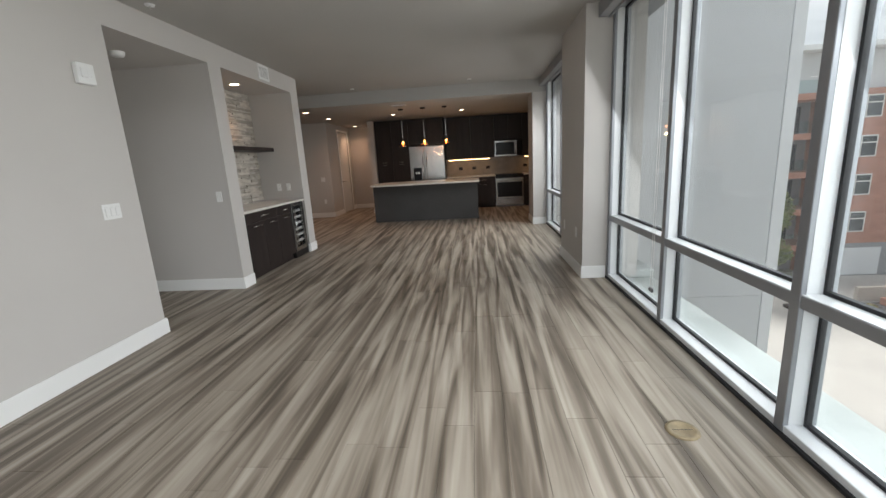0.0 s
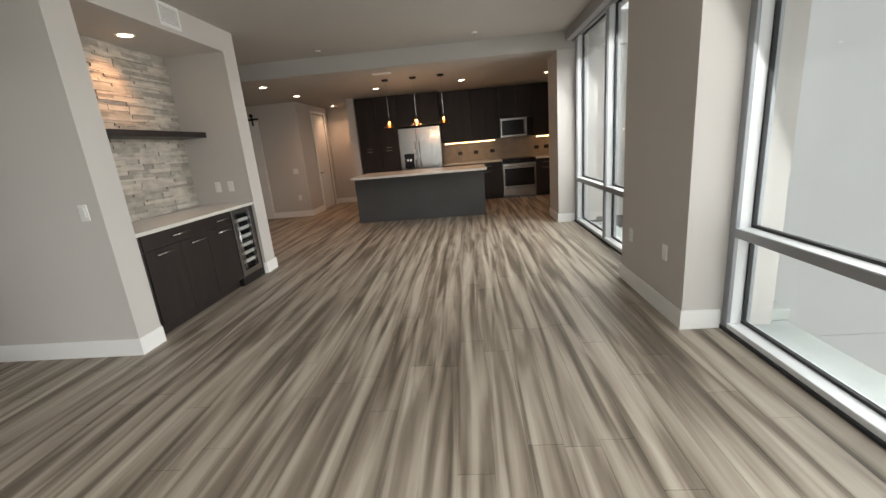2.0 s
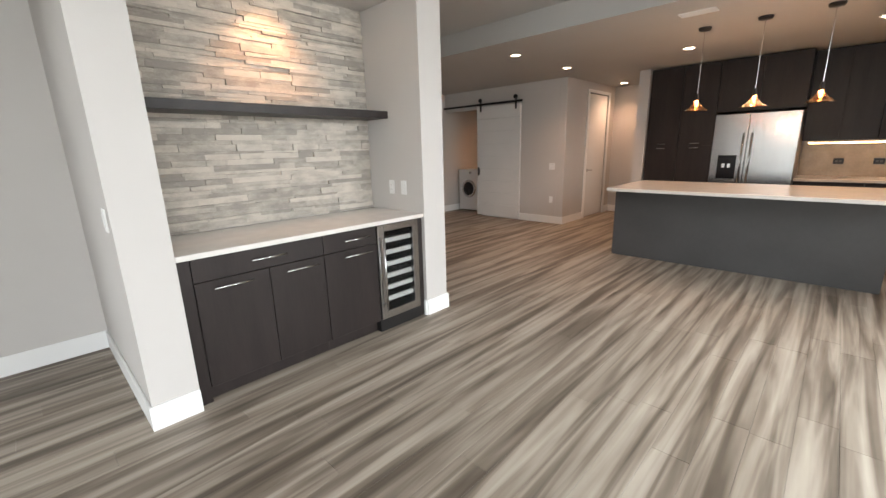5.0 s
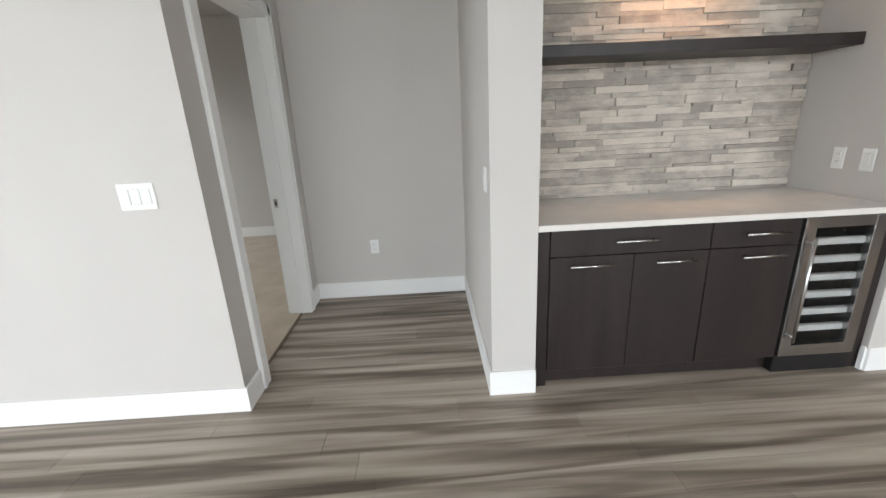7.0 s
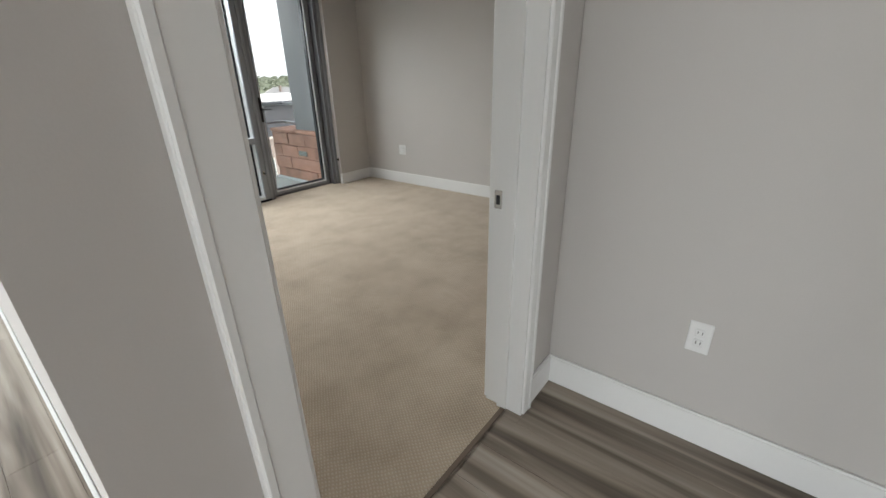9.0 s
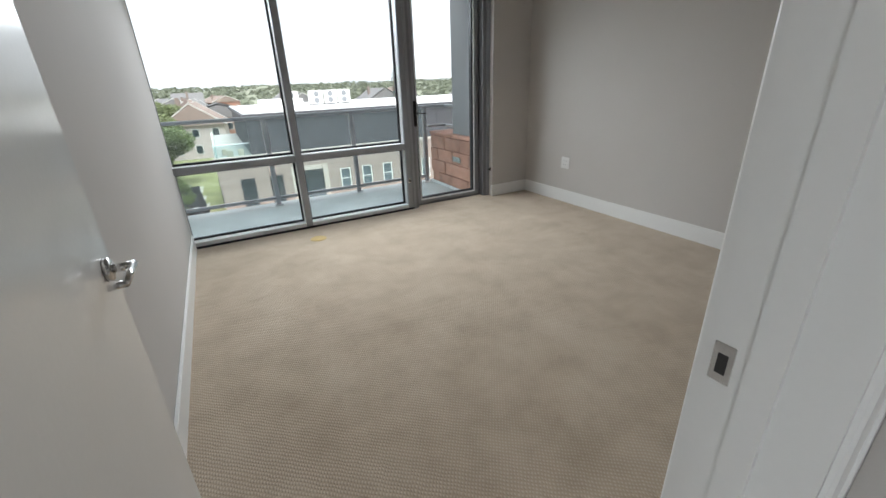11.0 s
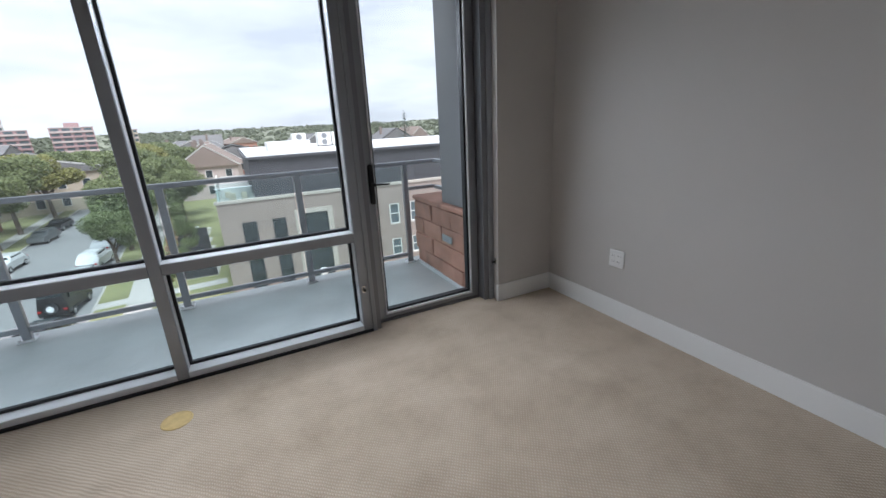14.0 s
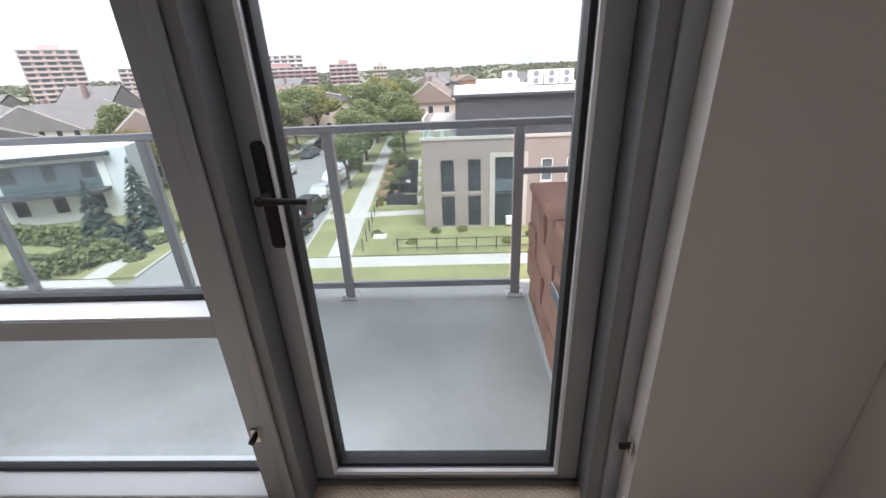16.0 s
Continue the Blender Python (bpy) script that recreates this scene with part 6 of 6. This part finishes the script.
for i, (al, ac, h, s, lf, n) in enumerate(plan):
    tx, ty = st(al, ac)
    tree(tx, ty, h, s, lf, 100 + i, n, G, {"green_leaves": "leafy green street tree", "yellow_green_leaves": "street tree turning yellow-green", "olive_leaves": "olive-brown shrubby tree beside the street"}[lf.name])
for i, (al, ac, h) in enumerate(((5.0, 19.0, 6.0), (1.5, 20.5, 5.0))):
    tx, ty = st(al, ac)
    spruce(tx, ty, h, 60 + i)
spruce(-44, -95, 15, 77)
for i, (al, ac, r, lf) in enumerate(((-3.0, 15.2, 0.7, LEAF), (-1.5, 15.4, 0.6, LEAF_BLUE), (0.3, 15.3, 0.8, LEAF), (2.0, 15.3, 0.6, LEAF_BLUE), (3.6, 15.3, 0.8, LEAF), (-2.3, 17.5, 1.4, LEAF), (0.0, 18.0, 1.6, LEAF_BLUE), (-4.0, 18.8, 1.5, LEAF), (6.0, 15.5, 0.9, LEAF_OLIVE), (-1, -2.3, 0.5, LEAF), (-5, 20.5, 1.6, LEAF))):
    tx, ty = st(al, ac)
    bush(tx, ty, r, lf, 200 + i)
for i in range(9):
    bush(22.5 + i * 1.8, -29.2 - 0.25 * i, 1.35, LEAF, 300 + i, G, "dark green clipped hedge shrub")
for i, (x, y) in enumerate(((-3.9, -29.6), (-6.0, -29.8), (-11.2, -28.5), (-9.3, -27.2), (-13.5, -28.9), (-2.2, -27.5))):
    bush(x, y, 0.45, LEAF_YELLOW if i % 2 else LEAF, 400 + i)


# front yards beside the pavement: planters, patios, hedges
WOODRED = plain("cedar_planter_boards", (0.34, 0.21, 0.14), 0.8, vary=0.2, scale=3, grain=30, bump=0.1)


def planter_bed(along, across, w, d, label):
    x, y = st(along, across)
    p = thing("planter_box", x, y, K - 0.01, -4.6, label, "planter", "yard planters")
    for x0, x1, y0, y1 in ((-w, w, -d, -d + 0.08), (-w, w, d - 0.08, d), (-w, -w + 0.08, -d + 0.08, d - 0.08), (w - 0.08, w, -d + 0.08, d - 0.08)):
        part("board", box(x0, x1, y0, y1, 0, 0.55, 0.01), WOODRED, p)
    part("soil", box(-w + 0.08, w - 0.08, -d + 0.08, d - 0.08, 0, 0.45), GRASS, p)


def patio(along, seed):
    x, y = st(along, -4.1)
    rng = random.Random(seed)
    p = thing("patio", x, y, K - 0.01, -4.6, "dark fenced patio with furniture beside the beige building", "patio", "patios")
    part("slab", box(-1.6, 1.4, -1.5, 1.5, 0, 0.06), PAVE, p)
    for x0, x1, y0, y1 in ((1.34, 1.4, -1.5, 1.5), (-1.6, 1.34, 1.44, 1.5)):
        part("fence_panel", box(x0, x1, y0, y1, 0.06, 1.1), FENCE, p)
    t = part("table", spun([(0.0, 0.74), (0.45, 0.74), (0.45, 0.70), (0.05, 0.69), (0.05, 0.06)], 14), FENCE, p)
    for a in (0.3, 2.4, 4.4):
        cx, cy = 0.75 * math.cos(a), 0.75 * math.sin(a)
        bm = box(cx - 0.25, cx + 0.25, cy - 0.25, cy + 0.25, 0.06, 0.5, 0.04)
        add_box(bm, cx - 0.25, cx + 0.25, cy + 0.17, cy + 0.25, 0.5, 0.95, 0.03)
        part("chair", bm, STUCCO if rng.random() < 0.4 else FENCE, p)


for i, along in enumerate((8.0, 12.2, 16.4, 20.6, 24.8)):
    patio(along, 70 + i)
    planter_bed(along + 2.1, -2.3, 1.1, 0.35, "low cedar planter box beside the pavement")
for i in range(14):
    tx, ty = st(7.0 + i * 1.55, -1.75 - 0.25 * (i % 3))
    bush(tx, ty, 0.42 + 0.14 * (i % 4 == 1), LEAF if i % 3 else LEAF_OLIVE, 600 + i)
for i, (al, ac, h2) in enumerate(((10.3, -3.6, 3.2), (18.6, -3.3, 3.8), (25, -2.6, 4.6))):
    tx, ty = st(al, ac)
    tree(tx, ty, h2, h2 * 0.36, LEAF, 640 + i, 420, G, "small green garden tree beside the patios")
utility = tagged(part("utility_cover", box(*(lambda p: (p[0] - 0.5, p[0] + 0.5, p[1] - 0.25, p[1] + 0.25))(st(-1.6, -2.6)), K - 0.01, K + 0.22, 0.03), STUCCO), "low white utility cover on the lawn", "utility cover")


def woods(name, count, az, dist, z, height, leaf, seed, label):
    """Far woods: clumps of leaves over a rising ground."""
    rng = random.Random(seed)
    verts, faces = [], []
    for _ in range(count):
        a, d = radians(rng.uniform(*az)), rng.uniform(*dist)
        k = (d - dist[0]) / (dist[1] - dist[0])
        cx, cy, cz = d * math.sin(a), d * math.cos(a), z[0] + (z[1] - z[0]) * k
        r = height * rng.uniform(0.5, 1.1)
        for _ in range(22):
            v = Vector((rng.gauss(0, 1), rng.gauss(0, 1), abs(rng.gauss(0, 1)))).normalized()
            p = Vector((cx + v.x * r, cy + v.y * r, cz + v.z * r * 0.9))
            s = r * 0.34
            e = Euler((rng.uniform(-0.8, 0.8), rng.uniform(-0.8, 0.8), rng.uniform(0, 6.3))).to_matrix()
            n = len(verts)
            for q in ((-s, -s * 0.6, 0), (s * 0.2, -s, 0), (s, 0, 0), (s * 0.4, s * 0.9, 0), (-s * 0.7, s * 0.6, 0)):
                verts.append(tuple(p + e @ Vector(q)))
            faces.append((n, n + 1, n + 2, n + 3, n + 4))
    me = bpy.data.meshes.new(name)
    me.from_pydata(verts, [], faces)
    me.materials.append(leaf)
    tagged(new(name, me), label, "trees", kind="stuff")


woods("far_trees", 420, (120, 222), (110, 330), (G, G), 3.4, LEAF_HAZY, 51, "scattered tree crowns between distant houses")
woods("far_hill_trees", 2600, (118, 226), (360, 1300), (G - 2, 8), 7.0, LEAF_HAZY, 52, "wooded hills along the horizon")
hill = bmesh.new()
prev = None
for i in range(60):
    a = radians(110 + i * 2)
    lo = hill.verts.new((350 * math.sin(a), 350 * math.cos(a), G - 0.2))
    hi = hill.verts.new((1400 * math.sin(a), 1400 * math.cos(a), 8 + 6 * math.sin(i * 0.7)))
    if prev:
        hill.faces.new((prev[0], lo, hi, prev[1]))
    prev = (lo, hi)
bmesh.ops.recalc_face_normals(hill, faces=hill.faces)
structure("far_hills", hill, EARTH, "low green hills on the horizon", "hill")


# ---- the red building across the other street ----
def red_building():
    b = thing("brick_building", 24, 37, G, 0, "red brick apartment block with balconies and paired windows", "building")
    part("wall", box(5.2, 44, 0, 16, 0, 15.6), REDBRICK, b)
    part("balcony_core", box(0, 5.2, 2.5, 16, 0, 15.6), COLUMNGREY, b)
    part("penthouse", box(1.0, 44, 1.6, 16, 15.6, 18.8), PANELGREY, b, "pale set-back top storey")
    part("penthouse_roof", box(-0.6, 44.5, 0.2, 16, 18.8, 19.2), ALU_PALE, b)
    part("base_band", box(5.2, 44.05, -0.05, 0, 0, 2.9), COLUMNGREY, b)
    for k in range(5):
        z = 2.9 + k * 3.15
        f = part("balcony", box(-0.2, 5.2, -0.1, 2.5, z - 0.5, z), REDBRICK, b)
        part("balcony_rail", box(-0.15, 5.15, -0.08, -0.04, z, z + 1.0), RAILGLASS, f)
        part("balcony_door", box(0.8, 4.4, 2.44, 2.49, z + 0.05, z + 2.3), WINDARK, f)
    for k in range(4):
        z = 3.9 + k * 3.15
        for i in range(8):
            x = 6.9 + i * 4.4
            w = part("window", box(x, x + 1.9, -0.06, 0.03, z, z + 1.75), STUCCO, b)
            part("pane", box(x + 0.1, x + 0.62, -0.075, -0.055, z + 0.1, z + 1.65), WINDARK, w)
            part("pane", box(x + 0.72, x + 1.8, -0.075, -0.055, z + 0.1, z + 1.1), WINDARK, w)
            part("pane", box(x + 0.72, x + 1.8, -0.075, -0.055, z + 1.2, z + 1.65), WINDARK, w)
    for i in range(6):
        x = 7 + i * 6
        part("garage_door", box(x, x + 3.4, -0.12, -0.05, 0.1, 2.5), PANELGREY, b)


red_building()
sheet("parking_apron", [(4, -8), (90, -8), (90, 36.9), (4, 36.9)], G - 0.06, G + 0.02, PAVE, "pale concrete parking apron", "pavement")
sheet("planting_bed", [(22, 27.5), (48, 26.0), (48, 29.2), (22, 30)], G - 0.06, G + 0.25, plain("dark_mulch", (0.05, 0.04, 0.035), 0.95), "dark planted bed beside the drive", "bed")
tagged(part("garden_wall", box(27.5, 50, 30.6, 30.9, G, G + 1.1), BEIGE_TRIM), "low pale stone garden wall beside the drive", "wall")
tagged(part("planter_wall", box(28, 50, 28.9, 29.5, G + 0.2, G + 0.75, 0.03), REDBRICK), "low red brick planter wall", "wall")
tree(22.5, 34, 9.5, 2.6, LEAF, 501, 1200, G, "tall green tree beside the brick building")
tree(20.5, 31, 7.5, 2.2, LEAF, 502, 1000, G, "green tree beside the drive")
for i in range(8):
    bush(23.5 + i * 2.6, 28.2 - 0.1 * i, 0.5, LEAF_OLIVE, 520 + i, G + 0.2)

# ---- floor planks ----


def floor_planks():
    floor = bpy.data.objects["floor"]
    rng = random.Random(4)
    w = 0.165
    rest = []
    near = 0
    shared = {}
    x = -7.0
    while x < 2.3:
        x1 = x + w - 0.0009
        y = -0.5 - rng.random() * 1.2
        while y < 13.5:
            long = 1.22
            y0, y1 = max(y, -0.5), min(y + long - 0.0010, 13.5)
            y += long
            if y1 - y0 < 0.05:
                continue
            cx, cy = (x + x1) / 2, (y0 + y1) / 2
            if cx > 1.44 and cy < 9.0:
                continue
            if cx < -3.05 and y1 < 3.34:
                continue
            if cx < -3.05 and y0 < 3.34:
                y0 = 3.335
            if -2.95 < cx < 1.44 and 0.4 < cy < 7.9 or (-4.4 < cx < -2.9 and 3.3 < cy < 4.8):
                key = (round(y1 - y0, 3))
                if key not in shared:
                    shared[key] = mesh_of("plank", box(-(x1 - x) / 2, (x1 - x) / 2, -(y1 - y0) / 2, (y1 - y0) / 2, -0.012, 0.0, 0.0012), PLANK)
                ob = new("plank", shared[key])
                ob.location = (cx, (y0 + y1) / 2, rng.uniform(-0.0004, 0.0))
                ob.parent = floor
                near += 1
            else:
                rest.append((x, x1, y0, y1))
        x += w
    verts, faces = [], []
    for x0, x1, y0, y1 in rest:
        n = len(verts)
        for z in (-0.012, 0.0):
            verts += [(x0, y0, z), (x1, y0, z), (x1, y1, z), (x0, y1, z)]
        faces += [(n + 4, n + 5, n + 6, n + 7), (n, n + 1, n + 5, n + 4), (n + 1, n + 2, n + 6, n + 5), (n + 2, n + 3, n + 7, n + 6), (n + 3, n, n + 4, n + 7)]
    me = bpy.data.meshes.new("far_planks")
    me.from_pydata(verts, [], faces)
    me.materials.append(PLANK)
    ob = new("far_planks", me)
    ob.parent = floor
    tagged(ob, kind="stuff")


floor_planks()
